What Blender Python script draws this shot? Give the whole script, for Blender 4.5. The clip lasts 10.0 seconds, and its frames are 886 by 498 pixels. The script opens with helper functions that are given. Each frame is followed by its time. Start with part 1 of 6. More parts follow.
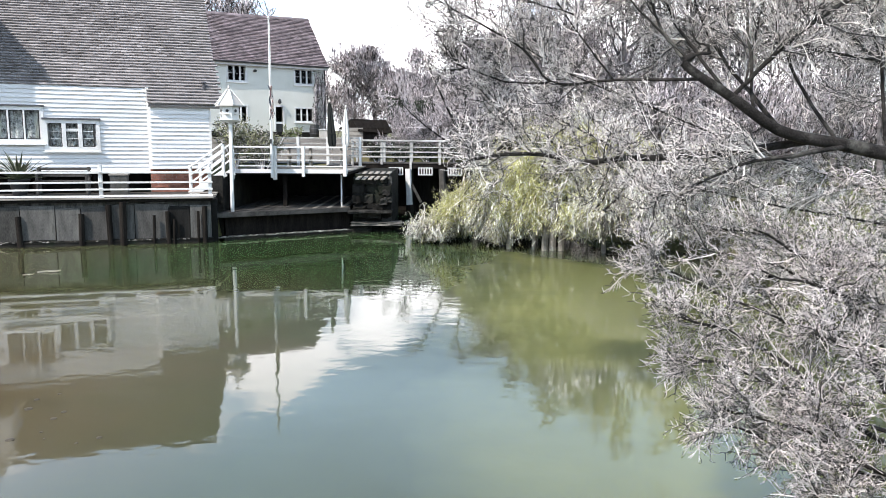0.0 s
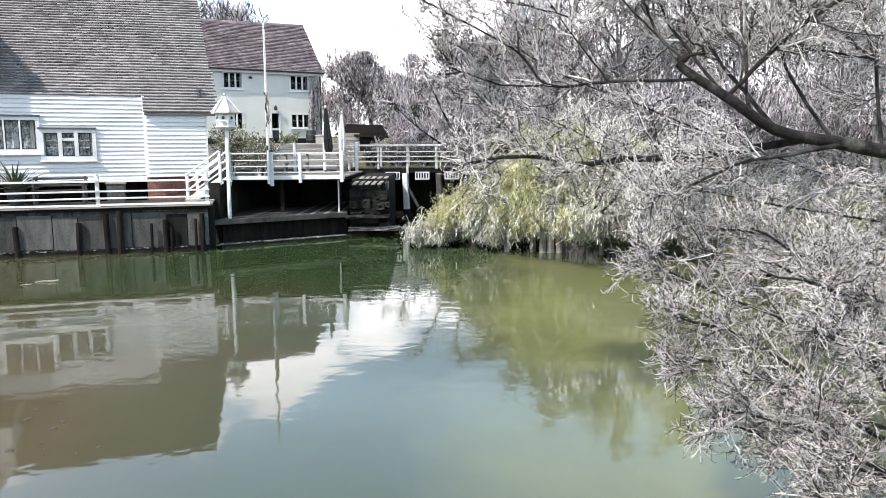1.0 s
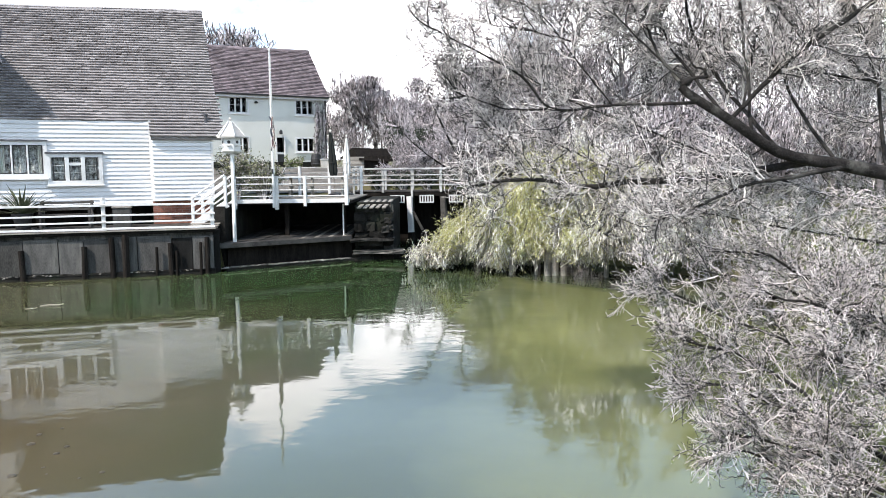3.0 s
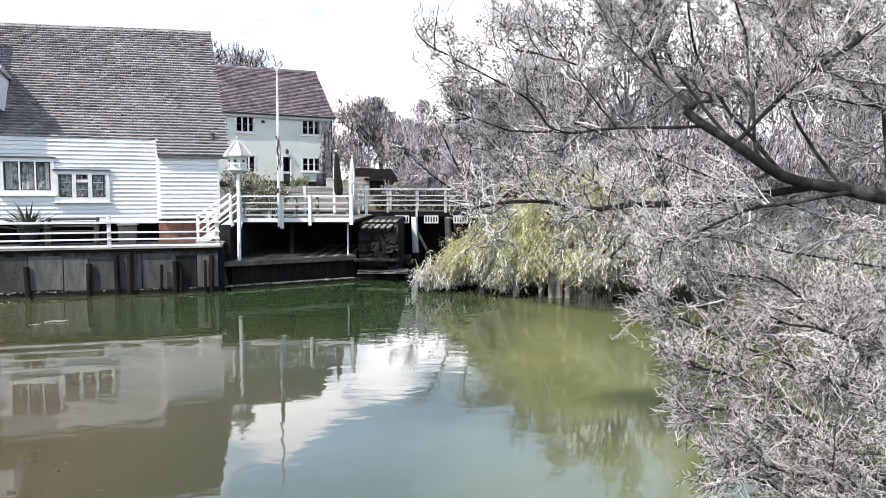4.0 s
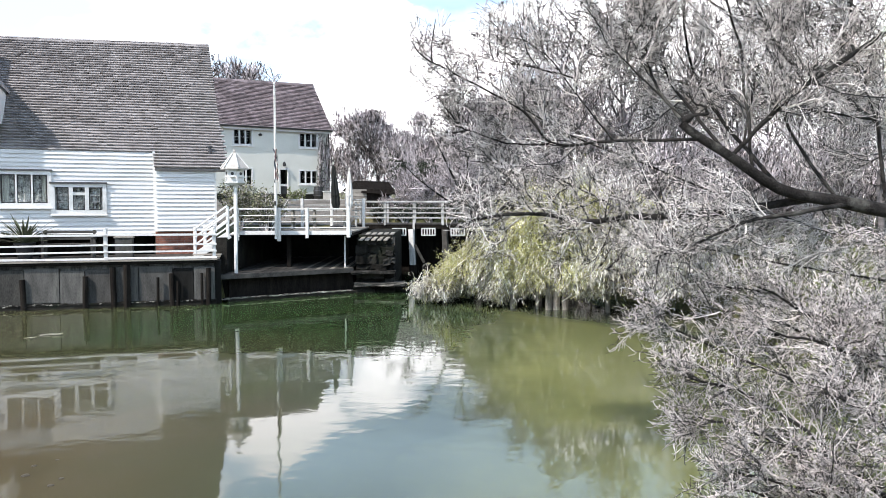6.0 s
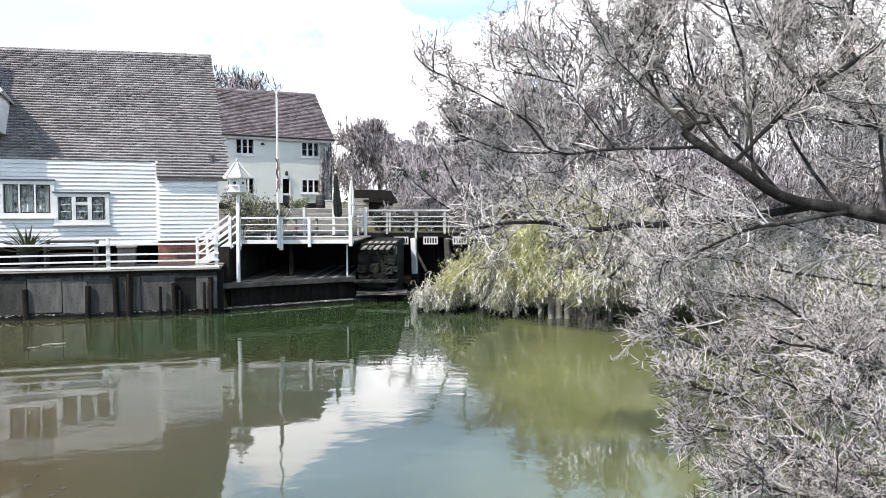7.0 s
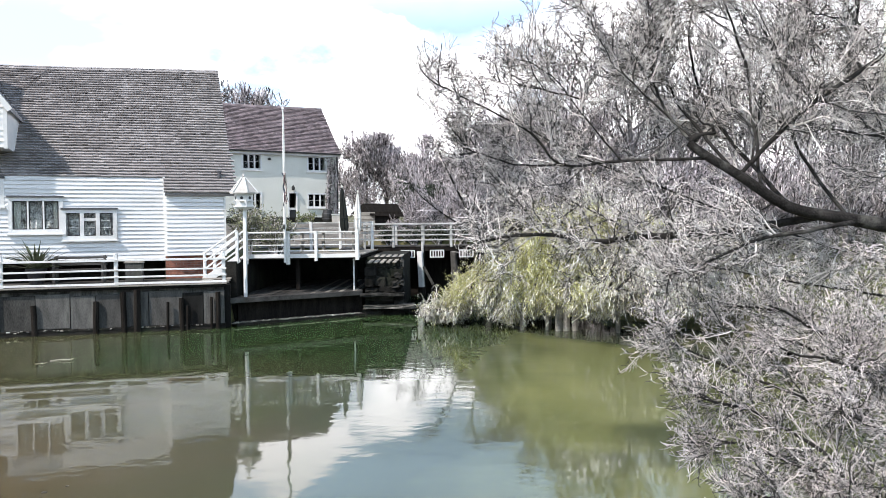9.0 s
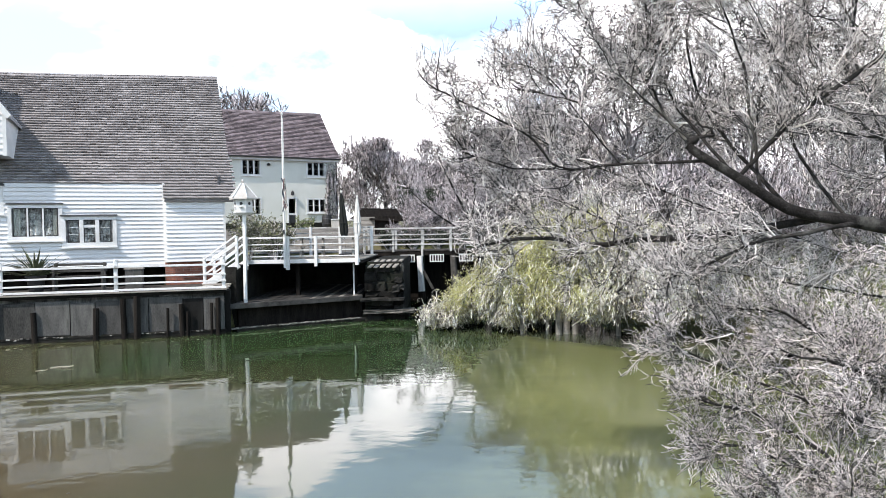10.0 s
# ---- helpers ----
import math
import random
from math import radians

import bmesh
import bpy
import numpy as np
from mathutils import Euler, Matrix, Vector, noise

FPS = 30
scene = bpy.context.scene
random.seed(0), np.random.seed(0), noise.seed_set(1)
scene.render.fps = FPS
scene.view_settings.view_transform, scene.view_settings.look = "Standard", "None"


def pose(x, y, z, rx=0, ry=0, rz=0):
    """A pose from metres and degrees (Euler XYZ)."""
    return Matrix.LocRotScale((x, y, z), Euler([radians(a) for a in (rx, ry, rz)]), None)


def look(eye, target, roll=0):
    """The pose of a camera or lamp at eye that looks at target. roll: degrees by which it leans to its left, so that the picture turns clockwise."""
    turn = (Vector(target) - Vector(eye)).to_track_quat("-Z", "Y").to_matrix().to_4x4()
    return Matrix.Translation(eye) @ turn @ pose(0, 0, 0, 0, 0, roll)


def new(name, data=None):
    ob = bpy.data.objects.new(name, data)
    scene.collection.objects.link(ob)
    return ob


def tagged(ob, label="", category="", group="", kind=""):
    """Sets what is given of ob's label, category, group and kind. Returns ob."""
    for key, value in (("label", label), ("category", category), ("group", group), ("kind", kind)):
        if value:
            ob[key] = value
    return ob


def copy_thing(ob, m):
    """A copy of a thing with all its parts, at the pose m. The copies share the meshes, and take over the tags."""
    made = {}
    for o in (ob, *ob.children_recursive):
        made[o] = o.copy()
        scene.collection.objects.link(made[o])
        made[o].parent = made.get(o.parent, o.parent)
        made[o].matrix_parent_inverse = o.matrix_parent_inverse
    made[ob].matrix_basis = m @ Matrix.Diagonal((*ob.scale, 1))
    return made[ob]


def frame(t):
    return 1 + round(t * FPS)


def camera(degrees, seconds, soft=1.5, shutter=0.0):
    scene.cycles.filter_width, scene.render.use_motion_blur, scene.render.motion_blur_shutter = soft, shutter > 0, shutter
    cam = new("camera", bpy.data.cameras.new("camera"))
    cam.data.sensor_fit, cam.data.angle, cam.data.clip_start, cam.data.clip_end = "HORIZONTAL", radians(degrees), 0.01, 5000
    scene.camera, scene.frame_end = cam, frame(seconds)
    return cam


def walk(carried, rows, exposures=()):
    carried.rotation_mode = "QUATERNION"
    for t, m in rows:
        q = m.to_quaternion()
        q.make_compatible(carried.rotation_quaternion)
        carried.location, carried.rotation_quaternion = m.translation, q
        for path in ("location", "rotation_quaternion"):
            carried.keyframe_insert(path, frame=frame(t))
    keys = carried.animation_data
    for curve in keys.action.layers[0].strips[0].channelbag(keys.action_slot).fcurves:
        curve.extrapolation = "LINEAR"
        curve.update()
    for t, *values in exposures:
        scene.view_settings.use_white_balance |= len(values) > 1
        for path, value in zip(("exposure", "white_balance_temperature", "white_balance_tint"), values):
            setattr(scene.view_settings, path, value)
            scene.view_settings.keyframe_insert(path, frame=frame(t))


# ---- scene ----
cam = camera(61.8, 10.0, soft=0.7)
EYE = (0.0, 0.0, 2.9)
PATH = (
    (0, pose(*EYE, 82.10, -0.38, -0.87)),
    (0.5, pose(*EYE, 82.25, -0.56, -1.01)),
    (1, pose(*EYE, 82.40, 0.45, -1.14)),
    (1.5, pose(*EYE, 83.17, 0.39, -1.35)),
    (2, pose(*EYE, 83.60, 0.20, -1.11)),
    (2.5, pose(*EYE, 83.89, 0.26, -0.96)),
    (3, pose(*EYE, 84.18, 0.62, -0.81)),
    (3.2, pose(*EYE, 84.99, 0.51, -0.56)),
    (4.3, pose(*EYE, 85.93, -0.12, -0.49)),
    (4.5, pose(*EYE, 86.11, -0.20, -0.51)),
    (5, pose(*EYE, 86.27, -0.30, -0.64)),
    (5.5, pose(*EYE, 86.49, -0.05, -0.76)),
    (5.7, pose(*EYE, 86.63, 0.00, -0.72)),
    (6.8, pose(*EYE, 87.14, 0.16, -0.52)),
    (7, pose(*EYE, 87.41, 0.22, -0.50)),
    (7.5, pose(*EYE, 87.86, 0.59, -0.46)),
    (8, pose(*EYE, 88.28, 0.65, -0.27)),
    (8.5, pose(*EYE, 88.35, 0.70, -0.17)),
    (9, pose(*EYE, 88.43, 0.68, -0.01)),
    (9.5, pose(*EYE, 88.62, 0.89, 0.13)),
    (10, pose(*EYE, 88.76, 1.07, -0.04)),
)
EXPOSURE = ((0, 0.17, 6600, 14), (2.5, 0.14, 6600, 14), (5, 0.08, 6600, 14), (7.5, 0.03, 6600, 14), (10, 0.0, 6600, 14))
walk(cam, PATH, EXPOSURE)

# ---- world and light ----
SUN_TRAVEL = math.radians(47)      # horizontal heading of the sunlight
SUN_HEIGHT = math.radians(48)
sx, sy = -math.cos(SUN_TRAVEL), -math.sin(SUN_TRAVEL)

world = bpy.data.worlds.new("sky")
scene.world = world
world.use_nodes = True
wn, wl = world.node_tree.nodes, world.node_tree.links
wn.clear()
w_out = wn.new("ShaderNodeOutputWorld")
w_bg = wn.new("ShaderNodeBackground")
w_sky = wn.new("ShaderNodeTexSky")
w_sky.sky_type = "NISHITA"
w_sky.sun_disc = False
w_sky.sun_elevation = SUN_HEIGHT
w_sky.sun_rotation = math.atan2(sx, sy)
w_sky.dust_density = 1.5

def w_math(op, *values):
    """A maths node of the sky; each value is a number or a socket."""
    node = wn.new("ShaderNodeMath")
    node.operation = op
    for k, value in enumerate(values):
        if isinstance(value, (int, float)):
            node.inputs[k].default_value = value
        else:
            wl.new(value, node.inputs[k])
    return node.outputs[0]


def w_range(value, a, b, c, d):
    node = wn.new("ShaderNodeMapRange")
    node.interpolation_type = "SMOOTHSTEP"
    for k, number in zip(("From Min", "From Max", "To Min", "To Max"), (a, b, c, d)):
        node.inputs[k].default_value = number
    wl.new(value, node.inputs["Value"])
    return node.outputs["Result"]


def w_puffs(scale, detail, rough, place, squash):
    mapped = wn.new("ShaderNodeMapping")
    mapped.inputs["Scale"].default_value = (1, 1, squash)
    mapped.inputs["Location"].default_value = place
    wl.new(w_co.outputs["Generated"], mapped.inputs["Vector"])
    node = wn.new("ShaderNodeTexNoise")
    node.inputs["Scale"].default_value, node.inputs["Detail"].default_value, node.inputs["Roughness"].default_value = scale, detail, rough
    wl.new(mapped.outputs["Vector"], node.inputs["Vector"])
    return node.outputs["Fac"]


w_co = wn.new("ShaderNodeTexCoord")
w_sep = wn.new("ShaderNodeSeparateXYZ")
wl.new(w_co.outputs["Generated"], w_sep.inputs["Vector"])
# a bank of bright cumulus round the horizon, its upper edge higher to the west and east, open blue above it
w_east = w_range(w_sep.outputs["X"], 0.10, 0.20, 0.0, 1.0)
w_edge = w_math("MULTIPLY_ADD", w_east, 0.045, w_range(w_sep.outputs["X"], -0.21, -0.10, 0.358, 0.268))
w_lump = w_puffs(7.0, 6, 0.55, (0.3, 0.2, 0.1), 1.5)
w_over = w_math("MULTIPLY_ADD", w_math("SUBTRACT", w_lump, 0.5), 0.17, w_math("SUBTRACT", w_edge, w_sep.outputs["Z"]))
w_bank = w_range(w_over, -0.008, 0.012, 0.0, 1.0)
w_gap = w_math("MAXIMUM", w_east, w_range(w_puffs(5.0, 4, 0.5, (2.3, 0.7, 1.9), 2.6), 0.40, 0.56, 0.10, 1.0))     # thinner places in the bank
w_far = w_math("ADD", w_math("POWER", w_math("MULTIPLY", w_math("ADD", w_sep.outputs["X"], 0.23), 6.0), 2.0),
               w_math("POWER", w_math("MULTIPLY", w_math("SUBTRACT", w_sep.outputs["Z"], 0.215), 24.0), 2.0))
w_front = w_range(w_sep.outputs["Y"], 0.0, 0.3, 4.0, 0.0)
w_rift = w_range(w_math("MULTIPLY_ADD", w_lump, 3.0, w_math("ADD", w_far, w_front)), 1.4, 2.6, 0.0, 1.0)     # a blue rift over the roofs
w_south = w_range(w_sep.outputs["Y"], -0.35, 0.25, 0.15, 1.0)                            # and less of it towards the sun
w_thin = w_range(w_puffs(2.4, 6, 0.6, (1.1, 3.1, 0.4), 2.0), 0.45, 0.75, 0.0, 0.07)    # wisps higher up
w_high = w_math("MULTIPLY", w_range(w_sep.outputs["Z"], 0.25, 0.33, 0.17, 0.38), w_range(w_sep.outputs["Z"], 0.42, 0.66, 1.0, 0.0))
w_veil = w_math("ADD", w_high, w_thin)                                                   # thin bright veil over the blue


def w_layer(under, colour, amount):
    mix = wn.new("ShaderNodeMix")
    mix.data_type = "RGBA"
    mix.inputs["B"].default_value = (*colour, 1)
    wl.new(amount, mix.inputs["Factor"])
    wl.new(under, mix.inputs["A"])
    return mix.outputs["Result"]


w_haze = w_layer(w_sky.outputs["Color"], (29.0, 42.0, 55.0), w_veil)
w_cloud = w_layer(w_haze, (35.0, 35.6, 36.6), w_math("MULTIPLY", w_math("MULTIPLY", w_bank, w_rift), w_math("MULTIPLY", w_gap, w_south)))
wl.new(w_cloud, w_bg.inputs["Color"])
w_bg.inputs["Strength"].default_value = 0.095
wl.new(w_bg.outputs["Background"], w_out.inputs["Surface"])

sun = new("sun", bpy.data.lights.new("sun", "SUN"))
sun.data.energy = 5.0
sun.data.angle = math.radians(0.6)
sun.data.color = (1.0, 0.96, 0.90)
ch = math.cos(SUN_HEIGHT)
sun.matrix_world = look((sx * ch * 60, sy * ch * 60, math.sin(SUN_HEIGHT) * 60), (0, 0, 0))


# ---- materials ----
def material(name, low, high, rough=0.7, scale=3.0, fine=40.0, bump=0.3, metal=0.0, stretch=(1, 1, 1), vary=0.0, stain=None, stain_amount=0.35, sheen=0.5, dead=0.0):
    """Two-scale mottled surface: broad patches, fine grain, relief, and a shift from piece to piece; dead: the share of blackened pieces."""
    m = bpy.data.materials.new(name)
    m.use_nodes = True
    n, l = m.node_tree.nodes, m.node_tree.links
    bsdf = n["Principled BSDF"]
    bsdf.inputs["Roughness"].default_value = rough
    bsdf.inputs["Metallic"].default_value = metal
    bsdf.inputs["Specular IOR Level"].default_value = sheen
    co = n.new("ShaderNodeTexCoord")
    mp = n.new("ShaderNodeMapping")
    mp.inputs["Scale"].default_value = stretch
    l.new(co.outputs["Object"], mp.inputs["Vector"])
    broad = n.new("ShaderNodeTexNoise")
    broad.inputs["Scale"].default_value = scale
    broad.inputs["Detail"].default_value = 5
    grain = n.new("ShaderNodeTexNoise")
    grain.inputs["Scale"].default_value = fine
    grain.inputs["Detail"].default_value = 3
    l.new(mp.outputs["Vector"], broad.inputs["Vector"])
    l.new(mp.outputs["Vector"], grain.inputs["Vector"])
    both = n.new("ShaderNodeMath")
    both.operation = "MULTIPLY_ADD"
    both.inputs[1].default_value = 0.45
    l.new(grain.outputs["Fac"], both.inputs[0])
    half = n.new("ShaderNodeMath")
    half.operation = "MULTIPLY"
    half.inputs[1].default_value = 0.6
    l.new(broad.outputs["Fac"], half.inputs[0])
    l.new(half.outputs[0], both.inputs[2])
    ramp = n.new("ShaderNodeValToRGB")
    ramp.color_ramp.elements[0].position = 0.38
    ramp.color_ramp.elements[1].position = 0.66
    ramp.color_ramp.elements[0].color = (*low, 1)
    ramp.color_ramp.elements[1].color = (*high, 1)
    l.new(both.outputs[0], ramp.inputs["Fac"])
    colour = ramp.outputs["Color"]
    if stain:
        spots = n.new("ShaderNodeTexNoise")
        spots.inputs["Scale"].default_value = scale * 0.45
        spots.inputs["Detail"].default_value = 8
        spots.inputs["Roughness"].default_value = 0.7
        l.new(mp.outputs["Vector"], spots.inputs["Vector"])
        cut = n.new("ShaderNodeMapRange")
        cut.inputs["From Min"].default_value = 0.52
        cut.inputs["From Max"].default_value = 0.68
        cut.inputs["To Max"].default_value = stain_amount
        l.new(spots.outputs["Fac"], cut.inputs["Value"])
        over = n.new("ShaderNodeMix")
        over.data_type = "RGBA"
        over.inputs["B"].default_value = (*stain, 1)
        l.new(cut.outputs["Result"], over.inputs["Factor"])
        l.new(colour, over.inputs["A"])
        colour = over.outputs["Result"]
    if vary:
        info = n.new("ShaderNodeObjectInfo")
        geo = n.new("ShaderNodeNewGeometry")
        add = n.new("ShaderNodeMath")
        l.new(info.outputs["Random"], add.inputs[0])
        l.new(geo.outputs["Random Per Island"], add.inputs[1])
        wrap = n.new("ShaderNodeMath")
        wrap.operation = "FRACT"
        l.new(add.outputs[0], wrap.inputs[0])
        span = n.new("ShaderNodeMapRange")
        span.inputs["To Min"].default_value = 1 - vary
        span.inputs["To Max"].default_value = 1 + vary
        l.new(wrap.outputs[0], span.inputs["Value"])
        hsv = n.new("ShaderNodeHueSaturation")
        l.new(colour, hsv.inputs["Color"])
        value = span.outputs["Result"]
        if dead:
            span.inputs["From Min"].default_value = dead
            live = n.new("ShaderNodeMath")
            live.operation = "GREATER_THAN"
            live.inputs[1].default_value = dead
            l.new(wrap.outputs[0], live.inputs[0])
            pick = n.new("ShaderNodeMapRange")
            pick.inputs["To Min"].default_value = 0.10
            l.new(live.outputs[0], pick.inputs["Value"])
            keep = n.new("ShaderNodeMath")
            keep.operation = "MULTIPLY"
            l.new(value, keep.inputs[0])
            l.new(pick.outputs["Result"], keep.inputs[1])
            value = keep.outputs[0]
        l.new(value, hsv.inputs["Value"])
        colour = hsv.outputs["Color"]
    l.new(colour, bsdf.inputs["Base Color"])
    if bump:
        bp = n.new("ShaderNodeBump")
        bp.inputs["Strength"].default_value = bump
        bp.inputs["Distance"].default_value = 0.02
        l.new(both.outputs[0], bp.inputs["Height"])
        l.new(bp.outputs["Normal"], bsdf.inputs["Normal"])
    return m


white_board = material("white_board", (0.651, 0.660, 0.670), (0.763, 0.763, 0.753), 0.5, 1.6, 30, 0.15, vary=0.05, stretch=(0.4, 1, 2.5), stain=(0.5, 0.52, 0.5), stain_amount=0.4)
white_paint = material("white_paint", (0.627, 0.636, 0.627), (0.779, 0.779, 0.760), 0.5, 2.5, 40, 0.2, vary=0.05, stain=(0.42, 0.42, 0.38))
worn_paint = material("worn_paint", (0.30, 0.30, 0.285), (0.60, 0.60, 0.58), 0.65, 3.0, 34, 0.3, vary=0.15, stain=(0.14, 0.135, 0.12), stain_amount=0.7)
cream_render = material("cream_render", (0.63, 0.635, 0.575), (0.72, 0.72, 0.66), 0.85, 0.7, 25, 0.3, stain=(0.5, 0.5, 0.44), stain_amount=0.3)
mill_tile = material("mill_tile", (0.250, 0.236, 0.236), (0.392, 0.372, 0.370), 0.85, 2.0, 26, 0.5, vary=0.14, sheen=0.2)
house_tile = material("house_tile", (0.113, 0.093, 0.099), (0.261, 0.219, 0.232), 0.85, 1.6, 18, 0.5, vary=0.35, stain=(0.13, 0.11, 0.12), stain_amount=0.4)
lead = material("lead", (0.05, 0.05, 0.055), (0.10, 0.10, 0.11), 0.6, 3, 30, 0.2)
black_iron = material("black_iron", (0.012, 0.012, 0.013), (0.03, 0.03, 0.03), 0.55, 4, 40, 0.2)
old_concrete = material("old_concrete", (0.017, 0.017, 0.016), (0.072, 0.071, 0.065), 0.9, 1.3, 22, 0.8, vary=0.85, stretch=(2.6, 2.6, 0.5), stain=(0.16, 0.155, 0.14), stain_amount=0.8, sheen=0.2)
# timber so near black that the shade under deck and mill is in its colour
dark_timber = material("dark_timber", (0.006, 0.005, 0.0045), (0.022, 0.019, 0.016), 0.9, 2.5, 30, 0.6, stretch=(3, 3, 0.5), vary=0.3, sheen=0.12)
grey_timber = material("grey_timber", (0.16, 0.145, 0.125), (0.36, 0.34, 0.30), 0.8, 2.2, 34, 0.5, stretch=(0.5, 2, 2), vary=0.2)
brick_red = material("brick_red", (0.20, 0.075, 0.05), (0.36, 0.16, 0.11), 0.9, 4, 30, 0.5, vary=0.3)
mortar = material("mortar", (0.22, 0.20, 0.18), (0.36, 0.34, 0.30), 0.95, 6, 60, 0.5)
# stone darkened likewise, for the shade in the race and round the pier
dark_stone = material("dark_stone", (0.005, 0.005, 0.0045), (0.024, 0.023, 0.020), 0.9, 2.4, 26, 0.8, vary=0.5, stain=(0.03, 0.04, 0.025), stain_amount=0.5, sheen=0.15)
bed_stone = material("bed_stone", (0.03, 0.024, 0.016), (0.09, 0.075, 0.05), 0.7, 5, 40, 0.6)
rubble_pale = material("rubble_pale", (0.06, 0.058, 0.05), (0.34, 0.33, 0.30), 0.85, 4, 30, 0.8, vary=0.7)
bark_grey = material("bark_grey", (0.007, 0.006, 0.0055), (0.034, 0.031, 0.029), 0.9, 7, 60, 0.9, stretch=(1, 1, 1), stain=(0.20, 0.20, 0.18), stain_amount=0.45, sheen=0.25)
bark_far = material("bark_far", (0.07, 0.063, 0.062), (0.20, 0.185, 0.185), 0.9, 3, 20, 0.4, sheen=0.2)
twig_brown = material("twig_brown", (0.408, 0.372, 0.360), (0.900, 0.860, 0.838), 0.6, 3, 30, 0.0, vary=0.55, dead=0.33)
twig_russet = material("twig_russet", (0.397, 0.359, 0.348), (0.851, 0.794, 0.780), 0.7, 2, 30, 0.0, vary=0.5, dead=0.34)
twig_far = material("twig_far", (0.344, 0.310, 0.319), (0.807, 0.753, 0.770), 0.8, 0.6, 6, 0.0, vary=0.55, dead=0.27)
twig_willow = material("twig_willow", (0.616, 0.579, 0.505), (0.900, 0.900, 0.862), 0.7, 1.0, 10, 0.0, vary=0.45, dead=0.27)
willow_leaf = material("willow_leaf", (0.432, 0.432, 0.144), (0.592, 0.584, 0.256), 0.55, 1.0, 12, 0.0, vary=0.45)
shrub_leaf = material("shrub_leaf", (0.08, 0.11, 0.035), (0.24, 0.27, 0.11), 0.5, 2, 14, 0.0, vary=0.45)
deck_leaf = material("deck_leaf", (0.05, 0.06, 0.03), (0.30, 0.31, 0.18), 0.5, 2, 14, 0.0, vary=0.8)
evergreen_leaf = material("evergreen_leaf", (0.012, 0.02, 0.012), (0.04, 0.055, 0.03), 0.6, 1, 12, 0.0, vary=0.4)
grass_ground = material("grass_ground", (0.06, 0.075, 0.025), (0.17, 0.16, 0.07), 0.95, 0.4, 9, 0.8, stain=(0.16, 0.12, 0.08), stain_amount=0.6)
leaf_blade = material("leaf_blade", (0.035, 0.05, 0.025), (0.12, 0.13, 0.075), 0.45, 3, 20, 0.1, vary=0.4)
canvas_dark = material("canvas_dark", (0.003, 0.005, 0.004), (0.008, 0.012, 0.009), 0.8, 5, 60, 0.3)
canvas_white = material("canvas_white", (0.62, 0.61, 0.57), (0.80, 0.79, 0.75), 0.8, 5, 60, 0.3)
curtain_cloth = material("curtain_cloth", (0.42, 0.42, 0.40), (0.65, 0.64, 0.6), 0.9, 6, 70, 0.4, stretch=(8, 1, 0.6))
net_lace = material("net_lace", (0.06, 0.06, 0.06), (0.62, 0.62, 0.62), 0.9, 9, 22, 0.0, stretch=(1, 1, 0.8))
# near-black, stands for the darkness of unlit rooms; also used for soil
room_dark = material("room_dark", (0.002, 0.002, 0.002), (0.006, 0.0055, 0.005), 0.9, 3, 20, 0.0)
old_shingle = material("old_shingle", (0.40, 0.385, 0.36), (0.56, 0.54, 0.51), 0.8, 4, 40, 0.3)
flag_red = material("flag_red", (0.30, 0.17, 0.17), (0.48, 0.33, 0.32), 0.8, 5, 60, 0.2)
flag_blue = material("flag_blue", (0.05, 0.055, 0.075), (0.13, 0.14, 0.18), 0.8, 5, 60, 0.2)


def make_glass():
    m = bpy.data.materials.new("window_glass")
    m.use_nodes = True
    b = m.node_tree.nodes["Principled BSDF"]
    b.inputs["Base Color"].default_value = (0.9, 0.95, 0.95, 1)
    b.inputs["Roughness"].default_value = 0.03
    b.inputs["IOR"].default_value = 1.15
    b.inputs["Transmission Weight"].default_value = 1.0
    return m


